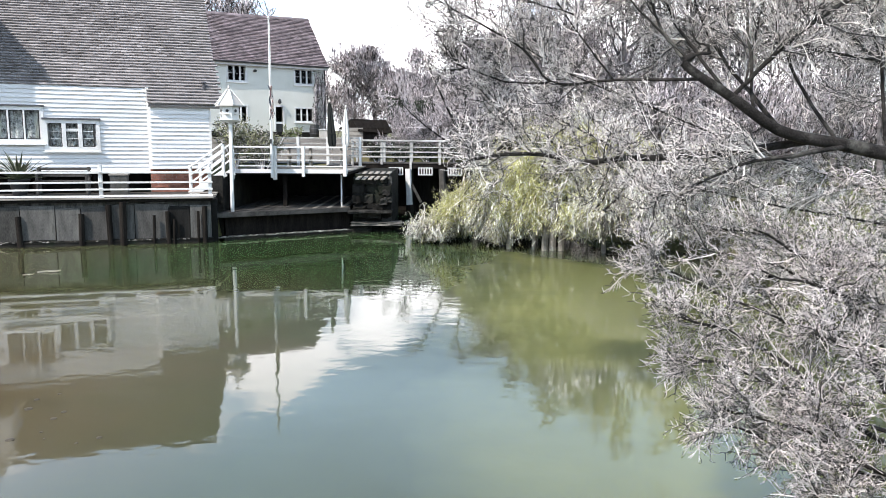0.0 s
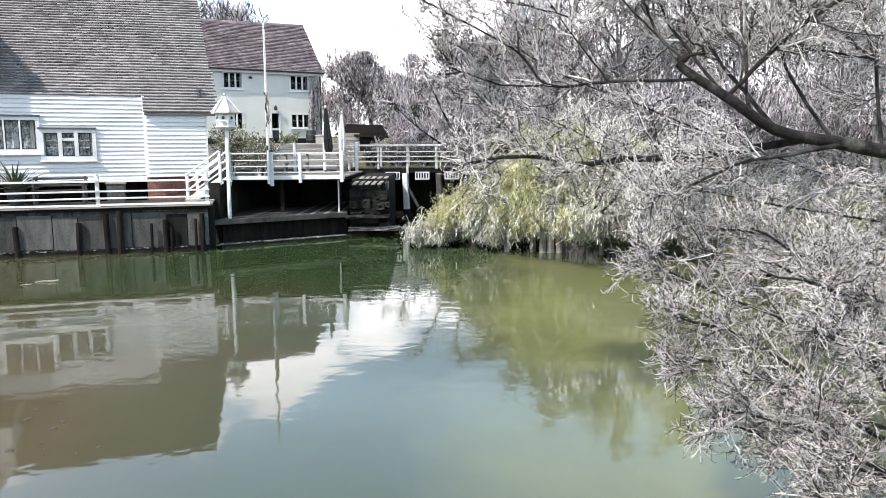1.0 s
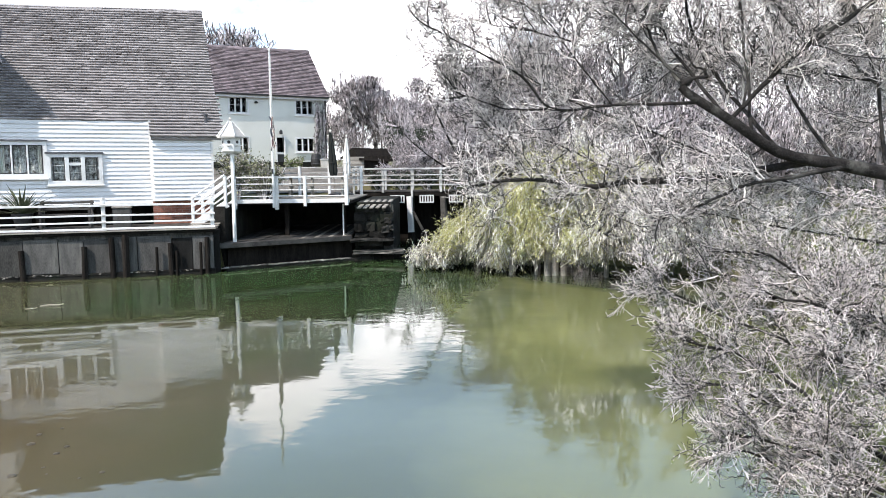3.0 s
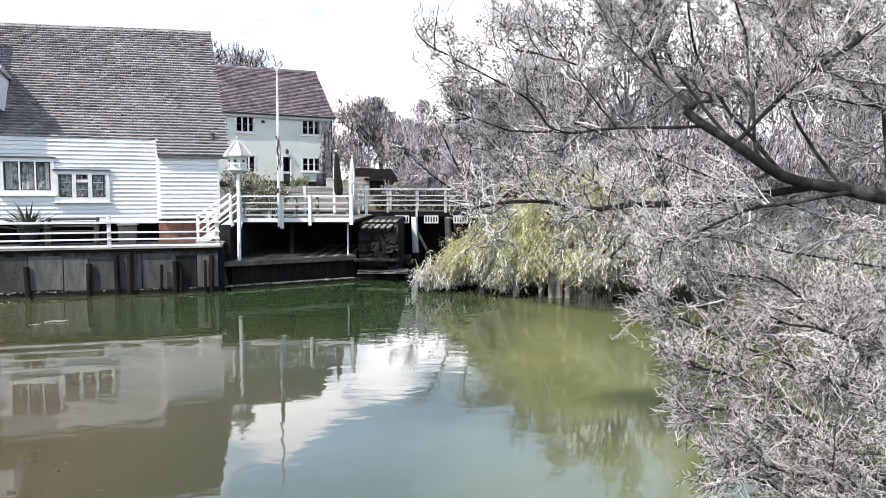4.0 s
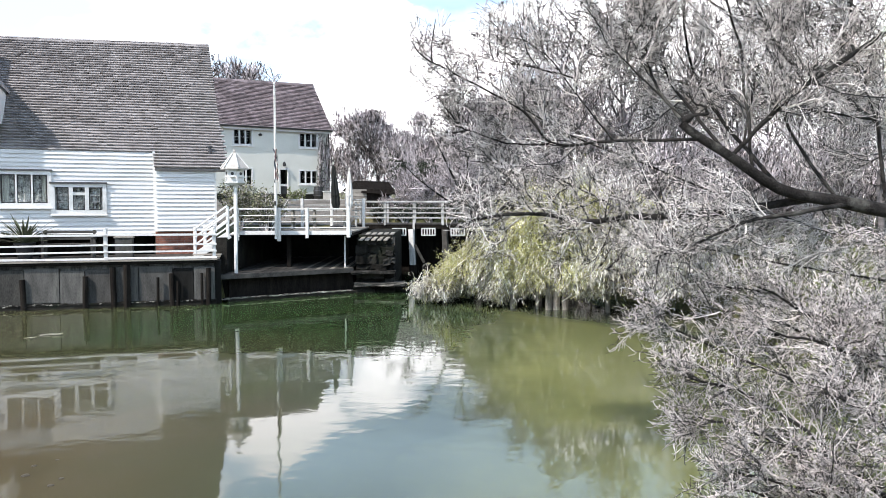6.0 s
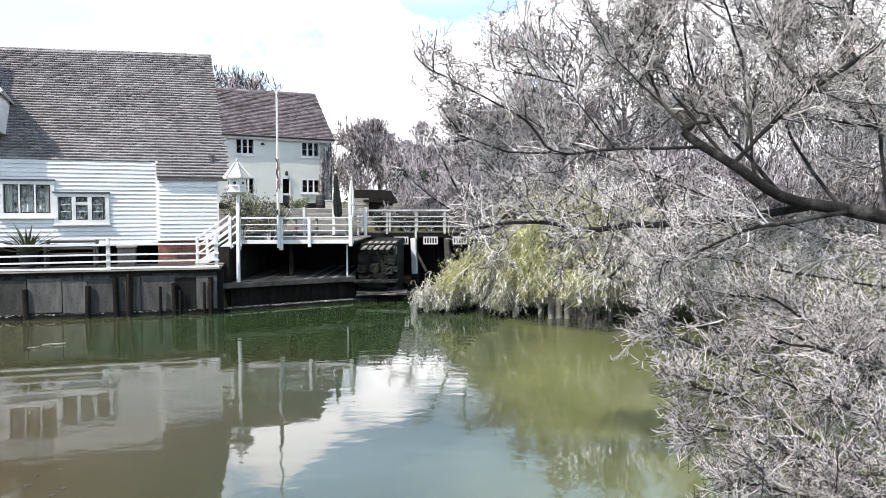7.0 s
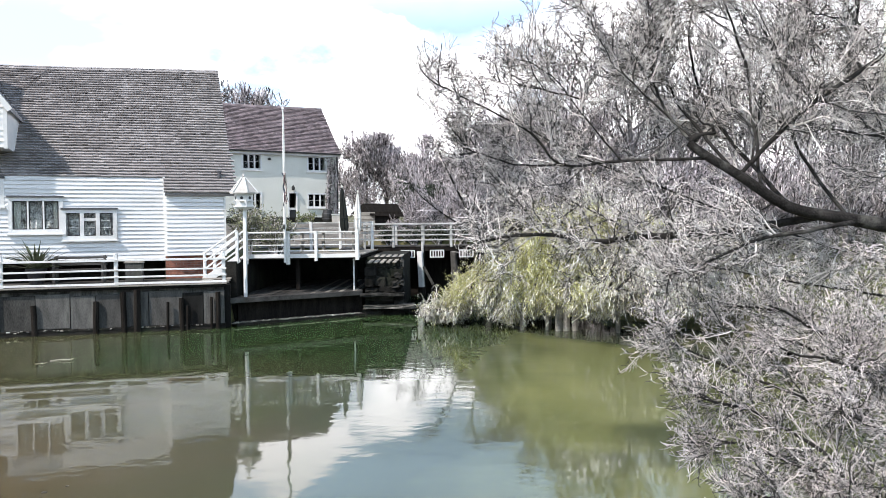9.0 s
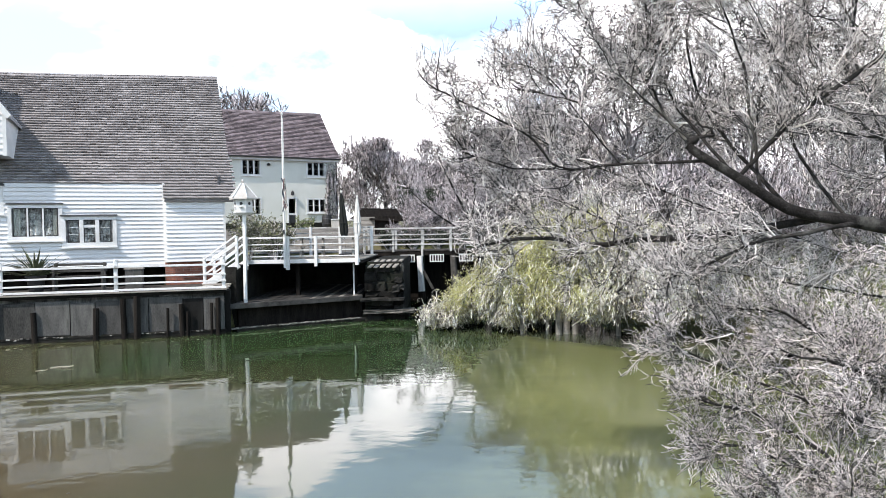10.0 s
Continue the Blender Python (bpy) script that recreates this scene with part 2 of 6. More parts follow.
def make_water():
    """Murky green mill pool: turbid body colour, smooth skin with faint ripples that gather in patches."""
    m = bpy.data.materials.new("pool_water")
    m.use_nodes = True
    n, l = m.node_tree.nodes, m.node_tree.links
    b = n["Principled BSDF"]
    b.inputs["Roughness"].default_value = 0.03
    b.inputs["IOR"].default_value = 1.333
    b.subsurface_method = "BURLEY"               # light spreads sideways in the turbid water
    b.inputs["Subsurface Weight"].default_value = 1.0
    b.inputs["Subsurface Radius"].default_value = (1.0, 1.0, 1.0)
    b.inputs["Subsurface Scale"].default_value = 0.8
    co = n.new("ShaderNodeTexCoord")
    cloudy = n.new("ShaderNodeTexNoise")
    cloudy.inputs["Scale"].default_value = 0.22
    cloudy.inputs["Detail"].default_value = 4
    l.new(co.outputs["Object"], cloudy.inputs["Vector"])
    ramp = n.new("ShaderNodeValToRGB")
    ramp.color_ramp.elements[0].position = 0.35
    ramp.color_ramp.elements[1].position = 0.7
    ramp.color_ramp.elements[0].color = (0.050, 0.062, 0.034, 1)
    ramp.color_ramp.elements[1].color = (0.062, 0.075, 0.041, 1)
    l.new(cloudy.outputs["Fac"], ramp.inputs["Fac"])
    # the silty bed shows through in the shallows along the mill side
    cut = n.new("ShaderNodeSeparateXYZ")
    l.new(co.outputs["Object"], cut.inputs["Vector"])
    shoal = n.new("ShaderNodeMath")
    shoal.operation = "MULTIPLY_ADD"
    shoal.inputs[1].default_value = 5.0
    l.new(cloudy.outputs["Fac"], shoal.inputs[0])
    l.new(cut.outputs["X"], shoal.inputs[2])
    near = n.new("ShaderNodeMapRange")
    near.inputs["From Min"].default_value = 0.6
    near.inputs["From Max"].default_value = -2.6
    near.inputs["To Max"].default_value = 0.95
    l.new(shoal.outputs[0], near.inputs["Value"])
    far = n.new("ShaderNodeMath")
    far.operation = "MULTIPLY_ADD"
    far.inputs[1].default_value = 7.0
    l.new(cloudy.outputs["Fac"], far.inputs[0])
    l.new(cut.outputs["Y"], far.inputs[2])
    bed = n.new("ShaderNodeMix")
    bed.data_type = "RGBA"
    bed.inputs["B"].default_value = (0.104, 0.083, 0.047, 1)
    l.new(near.outputs["Result"], bed.inputs["Factor"])
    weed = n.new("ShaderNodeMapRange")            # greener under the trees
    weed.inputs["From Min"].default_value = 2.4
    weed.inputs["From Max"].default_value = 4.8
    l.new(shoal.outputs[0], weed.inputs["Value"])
    bank = n.new("ShaderNodeMapRange")            # shade beneath the overhang, put into the colour: the green fades out
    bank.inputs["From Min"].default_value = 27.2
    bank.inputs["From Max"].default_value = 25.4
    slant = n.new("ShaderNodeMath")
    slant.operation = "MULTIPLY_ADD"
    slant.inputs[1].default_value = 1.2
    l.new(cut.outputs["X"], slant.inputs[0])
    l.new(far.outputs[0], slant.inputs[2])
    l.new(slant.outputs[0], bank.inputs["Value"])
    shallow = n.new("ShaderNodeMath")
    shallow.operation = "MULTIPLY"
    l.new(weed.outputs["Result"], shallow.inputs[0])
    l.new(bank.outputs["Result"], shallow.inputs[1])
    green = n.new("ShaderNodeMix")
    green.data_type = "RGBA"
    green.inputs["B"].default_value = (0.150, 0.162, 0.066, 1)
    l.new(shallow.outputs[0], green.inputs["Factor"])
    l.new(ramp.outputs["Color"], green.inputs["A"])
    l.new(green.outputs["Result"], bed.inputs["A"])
    # darker green along the far side
    far_dark = n.new("ShaderNodeMapRange")
    far_dark.inputs["From Min"].default_value = 14.0
    far_dark.inputs["From Max"].default_value = 22.0
    l.new(far.outputs[0], far_dark.inputs["Value"])
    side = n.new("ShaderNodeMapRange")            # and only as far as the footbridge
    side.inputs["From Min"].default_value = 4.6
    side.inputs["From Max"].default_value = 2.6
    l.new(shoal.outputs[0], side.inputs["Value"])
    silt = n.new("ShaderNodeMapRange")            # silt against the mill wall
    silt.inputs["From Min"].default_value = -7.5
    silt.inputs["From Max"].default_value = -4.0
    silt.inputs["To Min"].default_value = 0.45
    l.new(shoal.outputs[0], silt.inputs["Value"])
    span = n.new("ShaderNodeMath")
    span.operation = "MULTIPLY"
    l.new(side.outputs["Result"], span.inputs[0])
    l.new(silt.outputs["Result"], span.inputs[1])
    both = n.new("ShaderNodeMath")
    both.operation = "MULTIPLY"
    l.new(far_dark.outputs["Result"], both.inputs[0])
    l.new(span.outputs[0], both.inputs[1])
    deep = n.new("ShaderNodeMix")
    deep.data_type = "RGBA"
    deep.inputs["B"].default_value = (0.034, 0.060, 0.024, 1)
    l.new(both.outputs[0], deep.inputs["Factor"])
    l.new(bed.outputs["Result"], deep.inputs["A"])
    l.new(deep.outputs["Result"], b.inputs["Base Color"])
    mp = n.new("ShaderNodeMapping")
    mp.inputs["Scale"].default_value = (0.9, 1.15, 1)
    l.new(co.outputs["Object"], mp.inputs["Vector"])
    rip = n.new("ShaderNodeTexNoise")
    rip.inputs["Scale"].default_value = 2.3
    rip.inputs["Detail"].default_value = 2
    rip.inputs["Roughness"].default_value = 0.5
    l.new(mp.outputs["Vector"], rip.inputs["Vector"])
    patch = n.new("ShaderNodeTexNoise")
    patch.inputs["Scale"].default_value = 0.22
    l.new(co.outputs["Object"], patch.inputs["Vector"])
    open_water = n.new("ShaderNodeMapRange")      # calm in the lee of the mill, breeze-ruffled beyond it
    open_water.inputs["From Min"].default_value = -6.6
    open_water.inputs["From Max"].default_value = -4.6
    open_water.inputs["To Min"].default_value = 0.0055
    open_water.inputs["To Max"].default_value = 0.045
    l.new(cut.outputs["X"], open_water.inputs["Value"])
    gate = n.new("ShaderNodeMapRange")
    gate.inputs["From Min"].default_value = 0.38
    gate.inputs["From Max"].default_value = 0.62
    gate.inputs["To Min"].default_value = 0.45
    gate.inputs["To Max"].default_value = 1.6
    l.new(patch.outputs["Fac"], gate.inputs["Value"])
    strength = n.new("ShaderNodeMath")
    strength.operation = "MULTIPLY"
    l.new(open_water.outputs["Result"], strength.inputs[0])
    l.new(gate.outputs["Result"], strength.inputs[1])
    bp = n.new("ShaderNodeBump")
    bp.inputs["Distance"].default_value = 0.08
    l.new(strength.outputs[0], bp.inputs["Strength"])
    l.new(rip.outputs["Fac"], bp.inputs["Height"])
    l.new(bp.outputs["Normal"], b.inputs["Normal"])
    return m


paving = material("paving", (0.09, 0.085, 0.075), (0.21, 0.20, 0.18), 0.9, 1.2, 12, 0.5, stain=(0.05, 0.05, 0.042), stain_amount=0.6)
pale_concrete = material("pale_concrete", (0.034, 0.034, 0.032), (0.125, 0.122, 0.113), 0.9, 1.6, 24, 0.8, vary=0.3, stretch=(2.6, 2.6, 0.6), stain=(0.03, 0.035, 0.025), stain_amount=0.9)
platform_board = material("platform_board", (0.010, 0.009, 0.008), (0.06, 0.057, 0.052), 0.8, 2.2, 34, 0.5, stretch=(2, 0.5, 2), vary=0.45)
deck_grey = material("deck_grey", (0.022, 0.02, 0.018), (0.085, 0.08, 0.072), 0.8, 2.2, 34, 0.5, stretch=(2, 0.5, 2), vary=0.3)
window_glass = make_glass()
pool_water = make_water()


# ---- mesh helpers ----
class Geo:
    """Collects boxes, bars and tubes for one mesh."""

    def __init__(self):
        self.v, self.f = [], []

    def add(self, verts, faces):
        k = len(self.v)
        self.v += [tuple(p) for p in verts]
        self.f += [tuple(i + k for i in q) for q in faces]
        return self

    def pierced(self, x0, x1, y0, y1, z0, z1, holes):
        """One wall slab across x and z, cut through by rectangular holes (x0, x1, z0, z1)."""
        xs = sorted({x0, x1, *[h[0] for h in holes], *[h[1] for h in holes]})
        zs = sorted({z0, z1, *[h[2] for h in holes], *[h[3] for h in holes]})
        solid = {(i, j) for i in range(len(xs) - 1) for j in range(len(zs) - 1)
                 if not any(a <= xs[i] < b and c <= zs[j] < d for a, b, c, d in holes)}
        w = len(zs)
        back = len(xs) * w
        verts = [(x, y, z) for y in (y0, y1) for x in xs for z in zs]
        faces = []
        for i, j in solid:
            p, q, r, s = i * w + j, (i + 1) * w + j, (i + 1) * w + j + 1, i * w + j + 1
            faces += [(p, q, r, s), (s + back, r + back, q + back, p + back)]
            for (di, dj), (a, b) in (((0, -1), (p, q)), ((1, 0), (q, r)), ((0, 1), (r, s)), ((-1, 0), (s, p))):
                if (i + di, j + dj) not in solid:
                    faces.append((b, a, a + back, b + back))
        return self.add(verts, faces)

    def box(self, x0, x1, y0, y1, z0, z1):
        return self.add([(x, y, z) for x in (x0, x1) for y in (y0, y1) for z in (z0, z1)],
                        [(0, 1, 3, 2), (4, 6, 7, 5), (0, 4, 5, 1), (2, 3, 7, 6), (0, 2, 6, 4), (1, 5, 7, 3)])

    def bar(self, p, q, w, h, chamfer=0.12, up=(0, 0, 1)):
        """A bar of width w and height h from p to q, its long edges taken off."""
        p, q = Vector(p), Vector(q)
        d = (q - p).normalized()
        side = d.cross(Vector(up))
        side = Vector((1, 0, 0)) if side.length < 1e-4 else side.normalized()
        top = side.cross(d).normalized()
        c = min(w, h) * chamfer
        a, b = w / 2, h / 2
        ring = [(a, b - c), (a - c, b), (-a + c, b), (-a, b - c), (-a, -b + c), (-a + c, -b), (a - c, -b), (a, -b + c)]
        verts = [e + side * s + top * t for e in (p, q) for s, t in ring]
        faces = [(i, (i + 1) % 8, 8 + (i + 1) % 8, 8 + i) for i in range(8)]
        return self.add(verts, faces + [tuple(range(7, -1, -1)), tuple(range(8, 16))])

    def lathe(self, profile, n=12, at=(0, 0, 0), wobble=0.0):
        """profile: (radius, z) pairs turned about an upright axis."""
        verts = [(at[0] + r * (1 + wobble * (i % 2)) * math.cos(2 * math.pi * i / n), at[1] + r * (1 + wobble * (i % 2)) * math.sin(2 * math.pi * i / n), at[2] + z) for r, z in profile for i in range(n)]
        faces = [(j * n + i, j * n + (i + 1) % n, (j + 1) * n + (i + 1) % n, (j + 1) * n + i) for j in range(len(profile) - 1) for i in range(n)]
        return self.add(verts, faces + [tuple(range(n - 1, -1, -1)), tuple(range((len(profile) - 1) * n, len(profile) * n))])

    def prism(self, outline, z0, z1):
        n = len(outline)
        verts = [(x, y, z0) for x, y in outline] + [(x, y, z1) for x, y in outline]
        return self.add(verts, [(i, (i + 1) % n, n + (i + 1) % n, n + i) for i in range(n)] + [tuple(range(n - 1, -1, -1)), tuple(range(n, 2 * n))])

    def mesh(self, name, mat):
        me = bpy.data.meshes.new(name)
        me.from_pydata(self.v, [], self.f)
        me.materials.append(mat)
        bm = bmesh.new()
        bm.from_mesh(me)
        bmesh.ops.recalc_face_normals(bm, faces=bm.faces)
        bm.to_mesh(me)
        bm.free()
        return me


def part(name, geo, mat, parent=None, label="", kind=""):
    ob = new(name, geo.mesh(name, mat) if isinstance(geo, Geo) else geo)
    ob.parent = parent
    return tagged(ob, label=label, kind=kind)


def thing(name, m, label, category, group="", kind=""):
    ob = new(name)
    ob.matrix_world = m
    return tagged(ob, label, category, group, kind)


def piece(name, me, parent, m):
    ob = new(name, me)
    ob.parent = parent
    ob.matrix_local = m
    return ob


def array_mesh(name, verts, quads, mat, smooth=False):
    me = bpy.data.meshes.new(name)
    me.vertices.add(len(verts))
    me.vertices.foreach_set("co", np.asarray(verts, dtype=np.float32).ravel())
    me.loops.add(quads.size)
    me.loops.foreach_set("vertex_index", quads.astype(np.int32).ravel())
    me.polygons.add(len(quads))
    me.polygons.foreach_set("loop_start", np.arange(0, quads.size, quads.shape[1], dtype=np.int32))
    me.update(calc_edges=True)
    me.validate()
    me.materials.append(mat)
    me.polygons.foreach_set("use_smooth", np.full(len(me.polygons), smooth))
    return me


def unit(a):
    return a / np.maximum(np.linalg.norm(a, axis=-1, keepdims=True), 1e-9)


def tubes(lines, r0, r1, sides=3):
    """Tapered tubes along many lines at once. lines: (N, K, 3); r0, r1: a radius or one for each line."""
    n, k, _ = lines.shape
    tang = unit(np.gradient(lines, axis=1))
    ref = np.where(np.abs(tang[..., 2:3]) > 0.9, np.array([1.0, 0, 0]), np.array([0, 0, 1.0]))
    a = unit(np.cross(tang, ref))
    b = np.cross(tang, a)
    s = np.linspace(0, 1, k)[None, :]
    rad = np.broadcast_to(np.asarray(r0, dtype=float).reshape(-1, 1) * (1 - s) + np.asarray(r1, dtype=float).reshape(-1, 1) * s, (n, k))
    ang = np.arange(sides) * 2 * math.pi / sides
    ring = a[:, :, None] * np.cos(ang)[:, None] + b[:, :, None] * np.sin(ang)[:, None]
    verts = (lines[:, :, None] + ring * rad[:, :, None, None]).reshape(-1, 3)
    base = (np.arange(n)[:, None, None] * k + np.arange(k - 1)[None, :, None]) * sides
    i = np.arange(sides if sides > 2 else 1)[None, None]
    j = (i + 1) % sides
    quads = np.stack([base + i, base + j, base + sides + j, base + sides + i], -1).reshape(-1, 4)
    return verts, quads


def joined(parts):
    off, vs, qs = 0, [], []
    for v, q in parts:
        vs.append(v), qs.append(q + off)
        off += len(v)
    return np.concatenate(vs), np.concatenate(qs)


def smooth_line(points, k):
    """k points along a Catmull-Rom curve through the given ones."""
    p = np.array(points, dtype=float)
    p = np.vstack([2 * p[0] - p[1], p, 2 * p[-1] - p[-2]])
    out = []
    for t in np.linspace(0, len(points) - 1 - 1e-6, k):
        i = int(t)
        u = t - i
        a, b, c, d = p[i:i + 4]
        out.append(0.5 * (2 * b + (c - a) * u + (2 * a - 5 * b + 4 * c - d) * u * u + (3 * b - a - 3 * c + d) * u ** 3))
    return np.array(out)


def sprout(rng, lines, per, length, k=5, spread=(30, 65), wig=0.25, lift=0.1, start=0.12, taper=0.55, away=0.0):
    """Side shoots of many parent lines at once: (N * per, k, 3)."""
    n, kk, _ = lines.shape
    s = rng.uniform(start, 1.0, (n, per))
    at = s * (kk - 1)
    i = np.minimum(at.astype(int), kk - 2)
    f = (at - i)[..., None]
    rows = np.arange(n)[:, None]
    p = lines[rows, i] * (1 - f) + lines[rows, i + 1] * f
    t = unit(lines[rows, i + 1] - lines[rows, i])
    side = unit(np.cross(t, unit(rng.normal(size=(n, per, 3)))))
    ang = np.radians(rng.uniform(*spread, (n, per)))[..., None]
    d = unit(t * np.cos(ang) + side * np.sin(ang))
    leng = rng.uniform(*length, (n, per)) * (1 - taper * s)
    pts = [p]
    for _ in range(k - 1):
        d = unit(d + rng.normal(size=d.shape) * wig + np.array([0, away, lift]))
        p = p + d * (leng / (k - 1))[..., None]
        pts.append(p)
    return np.stack(pts, 2).reshape(n * per, k, 3)


def leaf_quads(rng, at, size, aspect=2.2, droop=0.0):
    """One small folded blade at each point."""
    n = len(at)
    a = unit(rng.normal(size=(n, 3)) + np.array([0, 0, -droop]))
    b = unit(np.cross(a, rng.normal(size=(n, 3))))
    s = rng.uniform(0.6, 1.3, (n, 1)) * size
    v = np.stack([at, at + a * s * 0.5 + b * s / aspect * 0.5, at + a * s, at + a * s * 0.5 - b * s / aspect * 0.5], 1).reshape(-1, 3)
    return v, np.arange(4 * n).reshape(n, 4)


# ---- ground and water ----
POND = np.array([(-60, 1.2), (2.2, 1.2), (3.6, 4.6), (5.0, 9), (6.0, 14), (6.6, 19), (5.6, 21.6), (4.0, 23.2), (4.8, 37.0), (-3.3, 37.0), (-3.3, 31.2), (-6.2, 31.2), (-6.45, 22.6), (-60, 8.15)])


def inside_distance(x, y):
    """Distance to the shore, negative in the pool."""
    best = np.full(x.shape, 1e9)
    odd = np.zeros(x.shape, dtype=bool)
    for (ax, ay), (bx, by) in zip(POND, np.roll(POND, -1, axis=0)):
        dx, dy = bx - ax, by - ay
        t = np.clip(((x - ax) * dx + (y - ay) * dy) / (dx * dx + dy * dy), 0, 1)
        best = np.minimum(best, np.hypot(x - ax - t * dx, y - ay - t * dy))
        if abs(dy) > 1e-9:
            odd ^= ((ay > y) != (by > y)) & (x < ax + (y - ay) * dx / dy)
    return np.where(odd, -best, best)


def ease(a, b, x):
    t = np.clip((x - a) / (b - a), 0, 1)
    return t * t * (3 - 2 * t)


def land(x, y):
    d = inside_distance(x, y)
    right = ease(2.0, 5.0, x + 0.0 * y) * ease(3, 6, y)
    high = 1.32 + 0.78 * ease(25, 29, y) + 1.3 * ease(34, 46, y) + 0.02 * np.maximum(y - 60, 0)
    low = 0.25 + 1.3 * ease(0.3, 6, d) + 1.3 * ease(33, 50, y) + 0.02 * np.maximum(y - 60, 0)
    h = high * (1 - right) + low * right
    h = np.minimum(h, 26 + 0 * h)
    bumps = 0.10 * np.sin(x * 0.9 + 1.3 * np.sin(y * 0.7)) * np.cos(y * 0.8) * ease(0.5, 3, d) * right
    return np.where(d > 0, -0.9 + (h + 0.9) * ease(0.02, 0.38 + 0.9 * right, d) + bumps, -0.9)


def build_ground():
    fine = np.arange(-36, 36.01, 0.4)
    far = np.array([40, 46, 54, 66, 84, 110, 150, 220, 350, 600, 1000, 1800])
    xs = np.concatenate([-far[::-1], fine, far])
    ys = np.concatenate([-far[::-1], np.arange(-36, 50.01, 0.4), far[3:]])
    gx, gy = np.meshgrid(xs, ys)
    v = np.stack([gx, gy, land(gx, gy)], -1).reshape(-1, 3)
    w = len(xs)
    i = (np.arange(len(ys) - 1)[:, None] * w + np.arange(w - 1)[None]).reshape(-1)
    q = np.stack([i, i + 1, i + w + 1, i + w], -1)
    ob = new("ground", array_mesh("ground", v, q, grass_ground, True))
    tagged(ob, "rough grass and earth rising behind the mill pool", "ground", kind="structure")
    g = Geo()
    g.add([(-60, 0.8, 0), (8, 0.8, 0), (8, 37.6, 0), (-60, 37.6, 0)], [(0, 1, 2, 3)])
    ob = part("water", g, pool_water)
    tagged(ob, "still murky green mill pool reflecting the sky", "water", kind="structure")


def build_terrace():
    gx, gy = np.meshgrid(np.arange(-13, 4.01, 0.5), np.arange(32.0, 44.01, 0.5))
    v = np.stack([gx, gy, land(gx, gy) + 0.04], -1).reshape(-1, 3)
    w = gx.shape[1]
    i = (np.arange(gx.shape[0] - 1)[:, None] * w + np.arange(w - 1)[None]).reshape(-1)
    q = np.stack([i, i + 1, i + w + 1, i + w], -1)
    q = q[(v[q[:, 0], 1] >= 38) | (v[q[:, 1], 0] <= -3.5)]
    ob = new("terrace", array_mesh("terrace", v, q, paving, True))
    tagged(ob, "pale worn gravel terrace between the deck and the cottage", "terrace", kind="structure")


build_ground()
build_terrace()


# ---- embankment and waterside rail ----
BANK = pose(-6.57, 22.16, 0, 0, 0, 15)
rng = np.random.default_rng(11)


